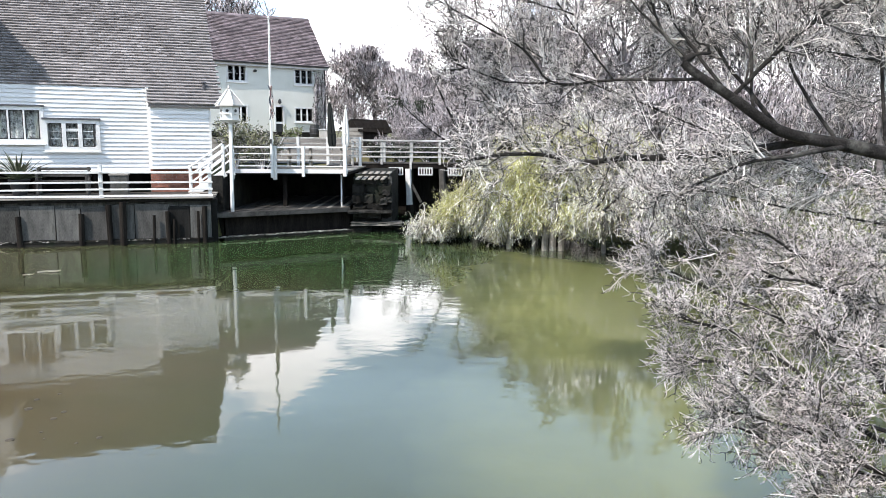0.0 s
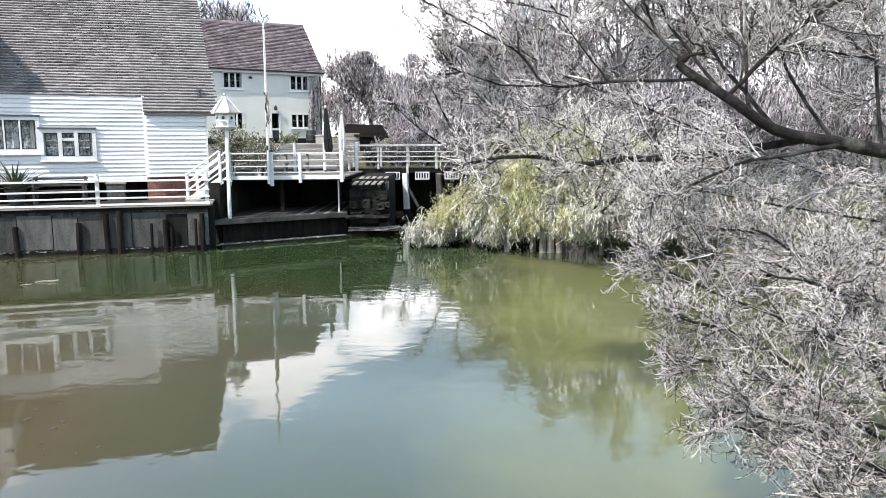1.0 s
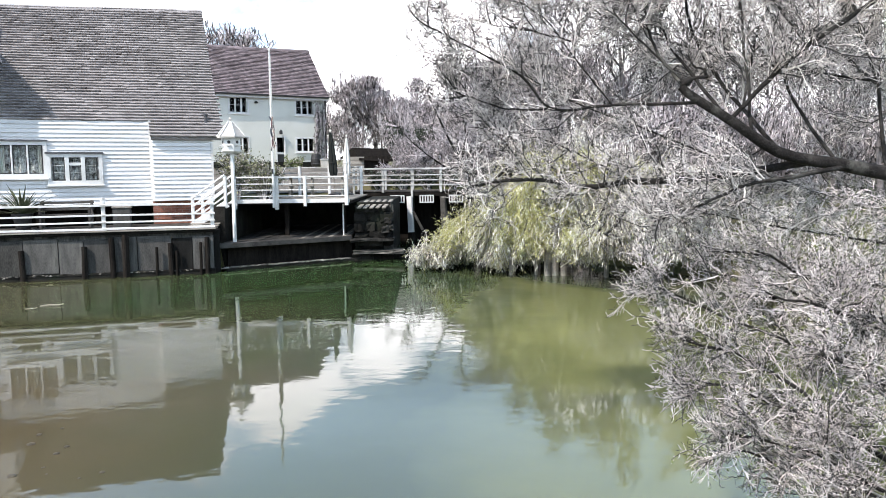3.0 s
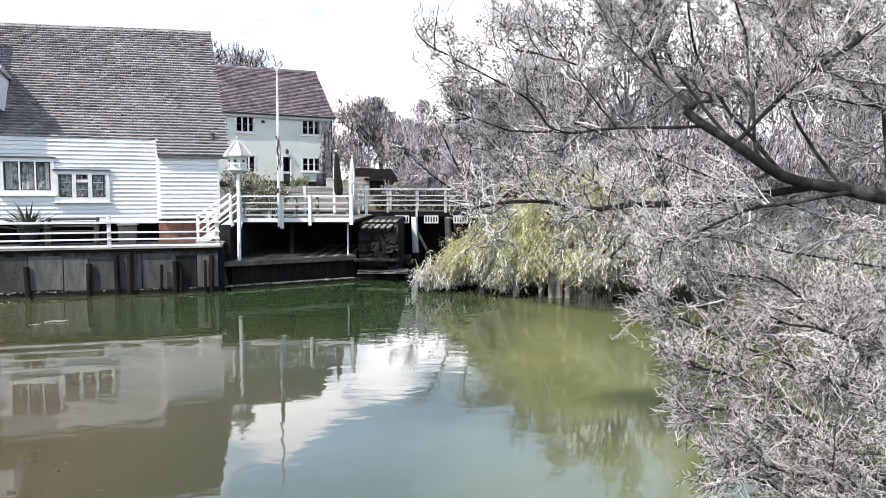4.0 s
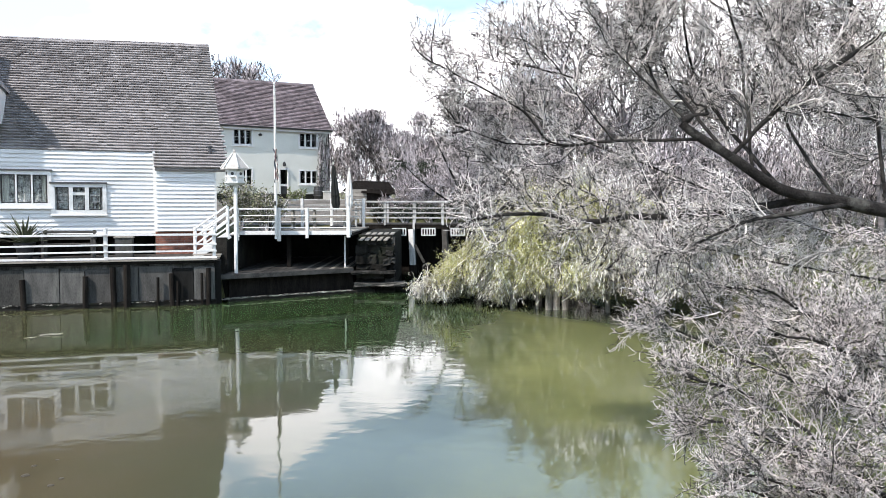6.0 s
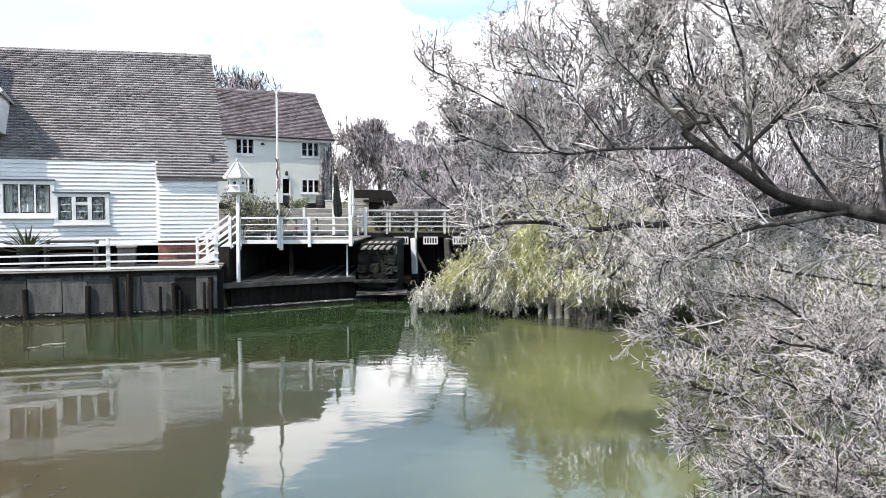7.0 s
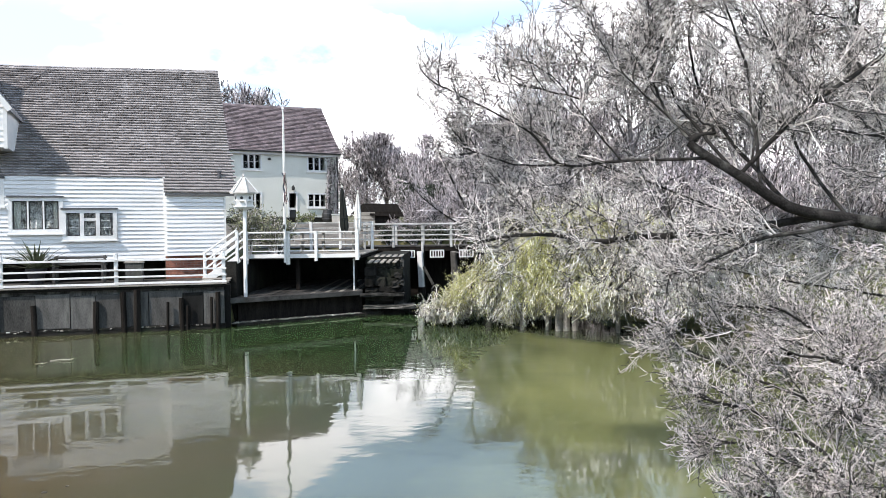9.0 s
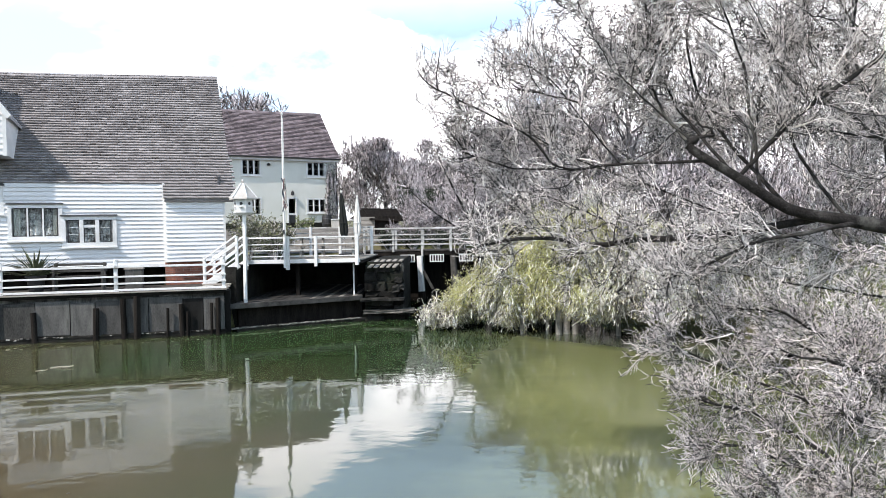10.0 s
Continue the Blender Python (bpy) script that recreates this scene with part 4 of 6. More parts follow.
# ---- deck over the tail race ----
def build_platform():
    plat = thing("timber_platform", pose(0, 0, 0), "dark timber platform low over the water under the deck", "platform", kind="structure")
    edge = [(-6.45, 22.5), (-2.78, 24.9), (-2.78, 30.6), (-6.45, 30.6)]
    part("wall", Geo().prism([(-6.4, 23.0), (-2.8, 25.3), (-2.8, 30.5), (-6.4, 30.5)], -0.6, 0.70), dark_timber, plat)
    n = 26
    for i in range(n):
        a, b = -6.45 + 3.67 * i / n, -6.45 + 3.67 * (i + 1) / n - 0.012
        y0 = 22.5 + (a + 6.45) * 0.654
        y1 = 22.5 + (b + 6.45) * 0.654
        z = 0.86 + rng.uniform(-0.008, 0.008)
        # pale planks among the right-hand ones stand for a striped sun patch
        part("plank", Geo().prism([(a, y0 + 0.02), (b, y1 + 0.02), (b, 30.5), (a, 30.5)], z - 0.05, z), platform_board if i < 14 or i % 3 else grey_timber, plat)
    part("edge_beam", Geo().bar((-6.5, 22.46, 0.78), (-2.75, 24.88, 0.78), 0.10, 0.16), platform_board, plat)
    ledge = Geo()
    for _ in range(240):
        f = rng.random()
        x, y = -6.45 + 3.67 * f, 22.52 + 2.4 * f + rng.uniform(-0.08, 0.08)
        k = rng.uniform(0.01, 0.05)
        ledge.bar((x - k, y - 0.6 * k, 0.10 + rng.uniform(-0.02, 0.02)), (x + k, y + 0.6 * k, 0.10 + rng.uniform(-0.02, 0.02)), k * 1.2, k * rng.uniform(0.4, 0.9), 0.3)
    part("waterline_rubble", ledge, rubble_pale, plat, kind="stuff")
    part("ledge", Geo().bar((-6.45, 22.75, 0.02), (-2.78, 25.15, 0.02), 0.5, 0.14), dark_stone, plat)
    for x, y in ((-6.35, 23.6), (-4.95, 25.2), (-3.1, 26.0)):
        part("prop", Geo().bar((x, y, 0.8), (x, y, 2.0), 0.14, 0.14), dark_timber, plat)
    part("stay", Geo().bar((-3.05, 25.2, 0.85), (-3.05, 25.2, 2.0), 0.05, 0.05), white_paint, plat)
    # wall colour holds the deep shade beneath the deck
    back = thing("race_wall", pose(0, 0, 0), "brick wall behind the tail race, near-black for the shade there", "retaining wall", kind="structure")
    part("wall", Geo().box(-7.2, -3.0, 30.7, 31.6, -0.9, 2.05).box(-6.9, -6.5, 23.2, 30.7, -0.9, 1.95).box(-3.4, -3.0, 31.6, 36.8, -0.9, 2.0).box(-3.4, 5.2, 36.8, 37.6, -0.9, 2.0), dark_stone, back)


def build_deck():
    deck = thing("raised_deck", pose(0, 0, 0), "raised timber deck with white railings over the mill race", "deck", kind="structure")
    part("joists", Geo().box(-6.55, -2.75, 24.62, 30.6, 1.94, 2.04), dark_timber, deck)
    for i in range(18):
        y = 24.6 + 0.333 * i
        part("deck_board", Geo().bar((-6.6, y + 0.16, 2.07), (-2.7, y + 0.16, 2.07), 0.30, 0.045), grey_timber, deck)
    part("fascia", Geo().bar((-6.6, 24.55, 2.05), (-2.75, 24.55, 2.05), 0.05, 0.13), white_paint, deck)
    posts = ((-6.5, 1.80), (-5.13, 1.78), (-4.2, 1.88), (-2.84, 1.90))
    for x, z in posts:
        w = 0.12 if x in (-5.13, -2.84) else 0.10
        part("post", Geo().bar((x, 24.47, z), (x, 24.47, 2.93 if x > -3 else 2.88), w, w, 0.12), white_paint, deck)
    for z, h in ((2.84, 0.05), (2.62, 0.032), (2.42, 0.032), (2.22, 0.032)):
        for (a, _), (b, _) in zip(posts, posts[1:]):
            part("rail", Geo().bar((a + 0.05, 24.50, z + rng.uniform(-0.01, 0.01)), (b - 0.05, 24.50, z), 0.045, h), white_paint, deck)
    # rear balustrade
    for x in (-6.55, -5.4, -4.2, -2.9):
        part("post", Geo().bar((x, 30.3, 2.05), (x, 30.3, 3.25), 0.11, 0.11), white_paint, deck)
    for z in (3.20, 2.98, 2.76, 2.5):
        part("rail", Geo().bar((-6.6, 30.33, z), (-2.8, 30.33, z), 0.045, 0.05), worn_paint, deck)


def build_steps():
    steps = thing("wooden_steps", pose(0, 0, 0), "white painted wooden steps up to the raised deck", "steps", kind="structure")
    x0, x1, z0, z1 = -7.55, -6.5, 1.32, 2.06
    for y in (23.35, 24.35):
        part("stringer", Geo().bar((x0, y, z0 + 0.02), (x1 + 0.05, y, z1 - 0.02), 0.05, 0.24), white_paint, steps)
        part("post", Geo().bar((x0 + 0.02, y, 1.3), (x0 + 0.02, y, 2.27), 0.09, 0.09), white_paint, steps)
        part("post", Geo().bar((x1, y, 1.9), (x1, y, 2.92), 0.09, 0.09), white_paint, steps)
        for dz in (0.88, 0.62, 0.38):
            part("handrail", Geo().bar((x0, y - 0.04, z0 + dz), (x1, y - 0.04, z1 + dz), 0.045, 0.055), white_paint, steps)
    for i in range(4):
        t = (i + 0.6) / 4
        x, z = x0 + (x1 - x0) * t, z0 + (z1 - z0) * t
        part("tread", Geo().bar((x, 23.38, z), (x, 24.32, z), 0.26, 0.04), grey_timber, steps)
    for i in range(3):
        part("landing_board", Geo().bar((-6.6 - 0.02 * i, 22.7 + 0.22 * i, 1.33 + 0.05 * i), (-7.5, 22.6 + 0.22 * i, 1.33 + 0.05 * i), 0.2, 0.04), grey_timber, steps)


def build_footbridge():
    br = thing("footbridge", pose(0, 0, 0), "timber footbridge with white rails over the sluices", "bridge", kind="structure")
    y0, y1 = 32.6, 34.6
    for y in (y0 + 0.1, y1 - 0.1):
        part("beam", Geo().bar((-3.6, y, 2.02), (8.4, y, 2.02), 0.14, 0.20), dark_timber, br)
    n = 44
    for i in range(n):
        x = -3.5 + 11.9 * i / n
        part("deck_board", Geo().bar((x, y0, 2.15), (x, y1, 2.15), 0.255, 0.045), deck_grey, br)
    for y in (y0, y1):
        for i in range(10):
            x = -3.45 + 1.27 * i
            part("post", Geo().bar((x, y, 1.85 if i % 2 == 0 else 2.1), (x, y, 3.17), 0.10, 0.10), worn_paint, br)
        for z, h in ((3.14, 0.065), (2.86, 0.04), (2.64, 0.04), (2.42, 0.04)):
            part("rail", Geo().bar((-3.5, y - 0.07, z), (8.1, y - 0.07, z - 0.03), 0.045, h), worn_paint, br)
    for x in (-0.92, 0.55, 2.05, 3.6):
        part("pier_post", Geo().bar((x, y0 - 0.1, -0.6), (x - 0.04, y0 - 0.07, 0.35), 0.24, 0.28), dark_timber, br)
        part("pier_head", Geo().bar((x - 0.04, y0 - 0.07, 0.35), (x - 0.10, y0 - 0.05, 1.92), 0.20, 0.24), white_paint if x < 0 else deck_grey, br)
        part("pier_wall", Geo().box(x - 0.1, x + 0.1, y0 + 0.2, 36.9, -0.6, 1.9), dark_stone, br)
        part("brace", Geo().bar((x + 0.05, y0 - 0.1, 1.25), (x + 0.46, y0, 0.45), 0.09, 0.11), deck_grey, br)
    part("abutment", Geo().box(7.2, 8.6, y0 - 0.2, y1 + 0.2, 0.0, 1.92), dark_stone, br)
    for i in range(3):
        x0 = -1.86 + 1.28 * i
        grille = part("grille", Geo().box(x0, x0 + 0.62, y0 - 0.2, y0 - 0.15, 1.93, 1.98).box(x0, x0 + 0.62, y0 - 0.2, y0 - 0.15, 1.64, 1.69), white_paint, br, "white slatted sluice grille")
        for k in range(6):
            part("slat", Geo().box(x0 + 0.115 * k, x0 + 0.115 * k + 0.05, y0 - 0.205, y0 - 0.16, 1.69, 1.93), white_paint, grille)
    # near-black panels stand for the shade in the sluice openings
    for i in range(6):
        x0 = -2.3 + 1.45 * i
        part("sluice_gate", Geo().box(x0, x0 + 1.2, y0 + 1.2, y0 + 1.35, -0.5, 1.9), dark_timber, br)


def rough_stone(x0, x1, y0, y1, z0, z1):
    """A worn block: a box cut into rings along x, every corner pushed about."""
    g = Geo()
    n = 4
    c = 0.22 * (z1 - z0)
    verts = []
    for i in range(n):
        x = x0 + (x1 - x0) * i / (n - 1)
        e = 0.6 if i in (0, n - 1) else 0.0
        for y, z in ((y0 + c * e, z0), (y0, z0 + c), (y0, z1 - c), (y0 + c, z1), (y1, z1), (y1, z0)):
            verts.append((x + rng.uniform(-0.02, 0.02), y + rng.uniform(-0.04, 0.04), z + rng.uniform(-0.03, 0.03)))
    faces = [(i * 6 + j, i * 6 + (j + 1) % 6, (i + 1) * 6 + (j + 1) % 6, (i + 1) * 6 + j) for i in range(n - 1) for j in range(6)]
    return g.add(verts, faces + [tuple(range(5, -1, -1)), tuple(range(6 * n - 6, 6 * n))])


def build_stone_pier():
    pier = thing("stone_pier", pose(0, 0, 0), "dark mossy stone pier beside the sluices", "pier", kind="structure")
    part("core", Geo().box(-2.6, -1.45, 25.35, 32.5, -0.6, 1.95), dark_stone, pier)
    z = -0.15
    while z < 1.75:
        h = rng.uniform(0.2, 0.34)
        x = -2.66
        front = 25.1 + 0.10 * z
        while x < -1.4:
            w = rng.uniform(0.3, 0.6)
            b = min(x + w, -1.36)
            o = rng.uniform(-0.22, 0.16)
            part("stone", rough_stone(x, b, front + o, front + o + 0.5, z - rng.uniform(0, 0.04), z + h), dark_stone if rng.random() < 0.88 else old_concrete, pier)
            x += w
        z += h
    for _ in range(40):
        x = rng.uniform(-2.6, 0.4)
        s = rng.uniform(0.12, 0.3)
        y = 25.1 + 0.5 * (x + 2.6) + rng.uniform(-0.2, 0.5)
        part("boulder", rough_stone(x - s, x + s, y - s * 0.7, y + s, -0.25, rng.uniform(0.0, 0.22)), dark_stone, pier)
    for x0, x1, z in ((-2.78, -1.32, 0.74), (-2.7, -1.0, 0.34)):
        part("ledge_slab", rough_stone(x0, x1, 24.72, 25.4, z - 0.09, z), old_concrete, pier)
    for x, y, z in ((-1.52, 24.92, 1.35), (-1.46, 24.95, 1.12), (-1.62, 24.9, 1.05)):
        part("cobble", rough_stone(x - 0.12, x + 0.12, y, y + 0.3, z - 0.1, z + 0.08), old_concrete, pier)
    for i in range(5):
        x = -2.5 + 0.21 * i
        part("plank", Geo().bar((x, 24.95, 1.78), (x + 0.22, 26.0, 2.0), 0.13, 0.04), grey_timber, pier)


build_platform()
build_deck()
build_steps()
build_footbridge()
build_stone_pier()


# ---- farther house ----
HOUSE = pose(-6.85, 48.0, 0, 0, 0, 31)
H_EAVE, H_RIDGE, H_RUN, H_BASE = 8.02, 11.05, 2.98, 3.2


def build_house():
    house = thing("cottage", HOUSE, "cream rendered two-storey cottage with a purplish-brown tile roof", "house")
    g = Geo().pierced(-16.0, 0.0, 0, 0.3, H_BASE, H_EAVE, [(-6.1, -4.95, 6.64, 7.60), (-6.1, -4.95, 4.22, 5.25), (-3.28, -2.66, 3.62, 5.26), (-1.95, -0.72, 6.64, 7.58), (-1.95, -0.72, 4.35, 5.22)])
    part("front_wall", g, cream_render, house)
    deep = 2 * H_RUN
    gab = Geo().add([(0, 0.3, H_BASE), (0, deep, H_BASE), (0, deep, H_EAVE), (0, H_RUN, H_RIDGE - 0.15), (0, 0.3, H_EAVE + 0.2),
                     (-0.3, 0.3, H_BASE), (-0.3, deep, H_BASE), (-0.3, deep, H_EAVE), (-0.3, H_RUN, H_RIDGE - 0.15), (-0.3, 0.3, H_EAVE + 0.2)],
                    [(0, 1, 2, 3, 4), (9, 8, 7, 6, 5)] + [(i, (i + 1) % 5, 5 + (i + 1) % 5, 5 + i) for i in range(5)])
    part("gable_wall", gab, cream_render, house)
    part("back_wall", Geo().box(-16, -0.3, deep - 0.3, deep, H_BASE, H_EAVE), cream_render, house)
    part("end_wall", Geo().box(-16.3, -16, 0, deep, H_BASE, H_EAVE + 0.1), cream_render, house)
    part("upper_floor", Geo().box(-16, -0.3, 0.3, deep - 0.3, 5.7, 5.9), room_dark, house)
    part("plinth", Geo().box(-16, 0.03, -0.05, 0.0, H_BASE, 3.72), dark_stone, house, "dark plinth along the foot of the wall")
    length = math.hypot(H_RUN + 0.25, H_RIDGE - H_EAVE + 0.25)
    cs, sn = (H_RUN + 0.25) / length, (H_RIDGE - H_EAVE + 0.25) / length

    def spot(u, s, h=0.0):
        bend = 0.07 * math.sin(u * 0.45 + 1) * s / length
        return (u, -0.25 + s * cs - h * sn, H_EAVE - 0.25 + s * sn + h * cs + bend)

    slab = Geo()
    us = np.linspace(-16.2, 0.22, 18)
    n = len(us)
    rows = [spot(u, s, h) for s, h in ((0, -0.02), (length, -0.02), (length, -0.12), (0, -0.12)) for u in us]
    slab.add(rows, [(k * n + i, k * n + i + 1, (k + 1) % 4 * n + i + 1, (k + 1) % 4 * n + i) for k in range(4) for i in range(n - 1)] + [(0, n, 2 * n, 3 * n), (4 * n - 1, 3 * n - 1, 2 * n - 1, n - 1)])
    p = [None, None, (0.22, H_RUN, H_RIDGE - 0.06), (-16.2, H_RUN, H_RIDGE - 0.06)]
    q = [(-16.2, deep + 0.25, H_EAVE - 0.25), (0.22, deep + 0.25, H_EAVE - 0.25), p[2], p[3]]
    slab.add(q + [(x, y, z - 0.1) for x, y, z in q], [(3, 2, 1, 0), (4, 5, 6, 7), (0, 1, 5, 4), (1, 2, 6, 5), (3, 0, 4, 7)])
    roof = part("roof", slab, house_tile, house, "purplish-brown plain tile roof")
    tile_roof(roof, -16.2, 0.23, 0.0, length - 0.04, 0.14, 0.19, spot, house_tile, "roof_tiles", 8)
    for i in range(36):
        u = 0.22 - 0.45 * i
        g = Geo()
        prof = [(-0.15, -0.12), (-0.08, 0.0), (0.0, 0.04), (0.08, 0.0), (0.15, -0.12)]
        g.add([(uu, H_RUN + a, spot(uu, length)[2] + 0.04 + b) for uu in (u, u - 0.46) for a, b in prof], [(j, j + 1, j + 6, j + 5) for j in range(4)])
        part("ridge_tile", g, house_tile, roof)
    part("gutter", Geo().bar((-16.2, -0.32, H_EAVE - 0.26), (0.22, -0.32, H_EAVE - 0.26), 0.12, 0.10, 0.3), black_iron, house)
    part("fascia", Geo().bar((-16.2, -0.2, H_EAVE - 0.36), (0.2, -0.2, H_EAVE - 0.36), 0.04, 0.16), white_paint, house)
    part("downpipe", Geo().bar((0.02, -0.1, 3.3), (0.02, -0.1, H_EAVE - 0.3), 0.09, 0.09, 0.3), black_iron, house)
    part("bargeboard", Geo().bar((0.2, -0.25, H_EAVE - 0.37), (0.2, H_RUN, H_RIDGE - 0.13), 0.04, 0.16), white_paint, house)
    for u0, u1, z0, z1 in ((-6.15, -4.9, 6.60, 7.64), (-2.0, -0.67, 6.60, 7.62), (-2.0, -0.67, 4.30, 5.27), (-6.15, -4.9, 4.17, 5.30)):
        casement(house, u0, u1, z0, z1, 0.03, 3, bars=(0.5,), curtain=False, head=False, rim=0.07, label="white three-light casement window")
    door = part("door", Geo().box(-3.30, -3.20, -0.04, 0.06, 3.55, 5.33).box(-2.74, -2.64, -0.04, 0.06, 3.55, 5.33).box(-3.2, -2.74, -0.04, 0.06, 5.23, 5.33).box(-3.2, -2.74, 0.0, 0.05, 3.6, 3.72)
                .box(-3.2, -2.74, 0.0, 0.05, 4.20, 4.33), white_paint, house, "white framed half-glazed door")
    part("panel", Geo().box(-3.2, -2.74, 0.03, 0.06, 3.72, 4.2), black_iron, door)
    pane = part("pane", Geo().box(-3.2, -2.74, 0.03, 0.036, 4.33, 5.23), window_glass, door)
    pane.visible_shadow = False
    # black sheet behind the door pane in place of a shaded hall
    part("unlit_hall_sheet", Geo().box(-3.28, -2.68, 0.5, 0.55, 3.5, 5.3), room_dark, door)
    part("porch_lamp", Geo().lathe([(0.05, 0), (0.11, 0.05), (0.10, 0.2), (0.02, 0.3)], 8, (-2.97, -0.14, 5.42)), black_iron, house)
    part("wall_lamp", Geo().lathe([(0.09, 0), (0.13, 0.06), (0.05, 0.14)], 8, (-4.45, -0.1, 7.25)), black_iron, house)
    part("chimney", Geo().box(-13.5, -12.6, H_RUN - 0.4, H_RUN + 0.4, H_RIDGE - 1, H_RIDGE + 1.3), brick_red, house)


build_house()


# ---- things on the deck and terrace ----
def build_dovecote():
    cote = thing("dovecote", pose(-6.15, 22.95, 0.74), "white painted hexagonal dovecote with a pointed roof on a tall post", "dovecote")
    part("post", Geo().bar((0, 0, 0), (0.02, 0, 2.9), 0.10, 0.10), white_paint, cote)
    part("base", Geo().lathe([(0.22, 2.84), (0.33, 2.90), (0.33, 2.93)], 6), white_paint, cote)
    body = part("body", Geo().lathe([(0.285, 2.93), (0.285, 3.34)], 6), white_paint, cote)
    for i in range(6):
        a = math.radians(30 + 60 * i)
        ob = part("hole", Geo().lathe([(0.048, -0.01), (0.048, 0.01)], 10), black_iron, body, "dark round entrance hole")
        ob.matrix_local = Matrix.Translation((0.250 * math.cos(a), 0.250 * math.sin(a), 3.18)) @ Matrix.Rotation(a, 4, "Z") @ Matrix.Rotation(math.pi / 2, 4, "Y")
        part("perch", Geo().bar((0.24 * math.cos(a), 0.24 * math.sin(a), 3.08), (0.34 * math.cos(a), 0.34 * math.sin(a), 3.08), 0.13, 0.025), white_paint, body)
    part("roof", Geo().lathe([(0.43, 3.31), (0.43, 3.35), (0.22, 3.60), (0.06, 3.80), (0.025, 3.83), (0.05, 3.87), (0.01, 3.95)], 6), old_shingle, cote, "pointed roof of weathered pale boards")
    for i in range(6):
        a = math.radians(60 * i)
        part("rib", Geo().bar((0.44 * math.cos(a), 0.44 * math.sin(a), 3.36), (0.07 * math.cos(a), 0.07 * math.sin(a), 3.81), 0.03, 0.03), white_paint, cote, "white rib along the edge of the roof")


def build_flagpole():
    fp = thing("flagpole", pose(-5.20, 24.35, 1.85), "tall white flagpole on the deck with a limp flag", "flagpole")
    part("pole", Geo().lathe([(0.05, 0), (0.045, 0.3), (0.038, 2.2), (0.024, 5.0)], 10), white_paint, fp)
    part("finial", Geo().lathe([(0.02, 5.0), (0.04, 5.03), (0.04, 5.07), (0.01, 5.11)], 10), white_paint, fp)
    part("cleat", Geo().box(-0.02, 0.02, -0.1, -0.04, 1.1, 1.25), black_iron, fp)
    part("halyard", Geo().bar((0.06, -0.06, 1.1), (0.04, -0.03, 4.9), 0.012, 0.012), canvas_white, fp)
    flag = thing("flag", pose(-5.20, 24.35, 1.85), "limp faded flag hanging in pale and dark folds", "flag")
    r = np.random.default_rng(5)
    for i, (mat, w) in enumerate(((flag_blue, 0.04), (canvas_white, 0.05), (flag_red, 0.03), (canvas_white, 0.06), (flag_blue, 0.05), (canvas_white, 0.05), (flag_red, 0.03), (flag_blue, 0.04))):
        x0 = 0.0 + 0.016 * i
        rows = 12
        verts = []
        for j in range(rows + 1):
            z = 2.95 - (1.1 - 0.02 * i) * j / rows
            fold = 0.05 * math.sin(j * 0.9 + i * 1.3)
            verts += [(x0 + fold * 0.5 - 0.10 * (1 - j / rows) * (i > 3), -0.06 + 0.06 * (i % 2) + fold, z), (x0 + w + fold * 0.6 - 0.10 * (1 - j / rows) * (i > 3), -0.03 - 0.05 * (i % 2) - fold, z - 0.01)]
        part("fold", Geo().add(verts, [(2 * j, 2 * j + 1, 2 * j + 3, 2 * j + 2) for j in range(rows)]), mat, flag)


def build_parasol(x, y, z, high, mat, label, lean, fat):
    ps = thing("parasol", pose(x, y, z, 0, lean, 0), label, "parasol", "parasols on the deck")
    part("pole", Geo().lathe([(0.025, 0), (0.025, high)], 8), grey_timber, ps)
    part("base", Geo().lathe([(0.28, 0), (0.28, 0.06), (0.06, 0.12)], 12), black_iron, ps)
    n = 16
    part("canopy", Geo().lathe([(0.15 * fat, 0.75), (0.21 * fat, 0.95), (0.20 * fat, 1.35), (0.13 * fat, high - 0.5), (0.07 * fat, high - 0.12), (0.02, high)], n, wobble=-0.32), mat, ps)
    part("tie", Geo().lathe([(0.19 * fat, 1.25), (0.20 * fat, 1.28), (0.19 * fat, 1.31)], n), mat, ps)
    part("finial", Geo().lathe([(0.03, high - 0.01), (0.045, high + 0.04), (0.01, high + 0.1)], 8), canvas_white, ps)


def build_shed():
    sh = thing("garden_shed", pose(-3.4, 40.5, 2.82, 0, 0, 8), "low dark garden shed with pale boarded side", "shed")
    part("wall", Geo().box(-1.4, 1.0, 0, 2.0, 0, 1.05), dark_timber, sh)
    for i in range(5):
        part("board", Geo().box(-1.45, -0.3, -0.04, -0.005, 0.05 + 0.2 * i, 0.235 + 0.2 * i), grey_timber, sh)
    part("roof", Geo().add([(-0.5, -0.25, 0.85), (1.3, -0.25, 0.75), (1.0, 1.0, 1.5), (-0.9, 1.0, 1.55), (-1.6, 2.25, 1.0), (1.3, 2.25, 1.0)], [(0, 1, 2, 3), (3, 2, 5, 4), (1, 5, 2), (0, 3, 4), (0, 4, 5, 1)]), dark_timber, sh, "dark felt roof")


def build_planter(x, y, z, s, mat, label):
    pl = thing("planter", pose(x, y, z), label, "planter")
    part("pot", Geo().lathe([(0.16 * s, 0), (0.22 * s, 0.34 * s), (0.25 * s, 0.36 * s), (0.25 * s, 0.40 * s), (0.19 * s, 0.40 * s), (0.18 * s, 0.3 * s)], 14), mat, pl)
    return pl


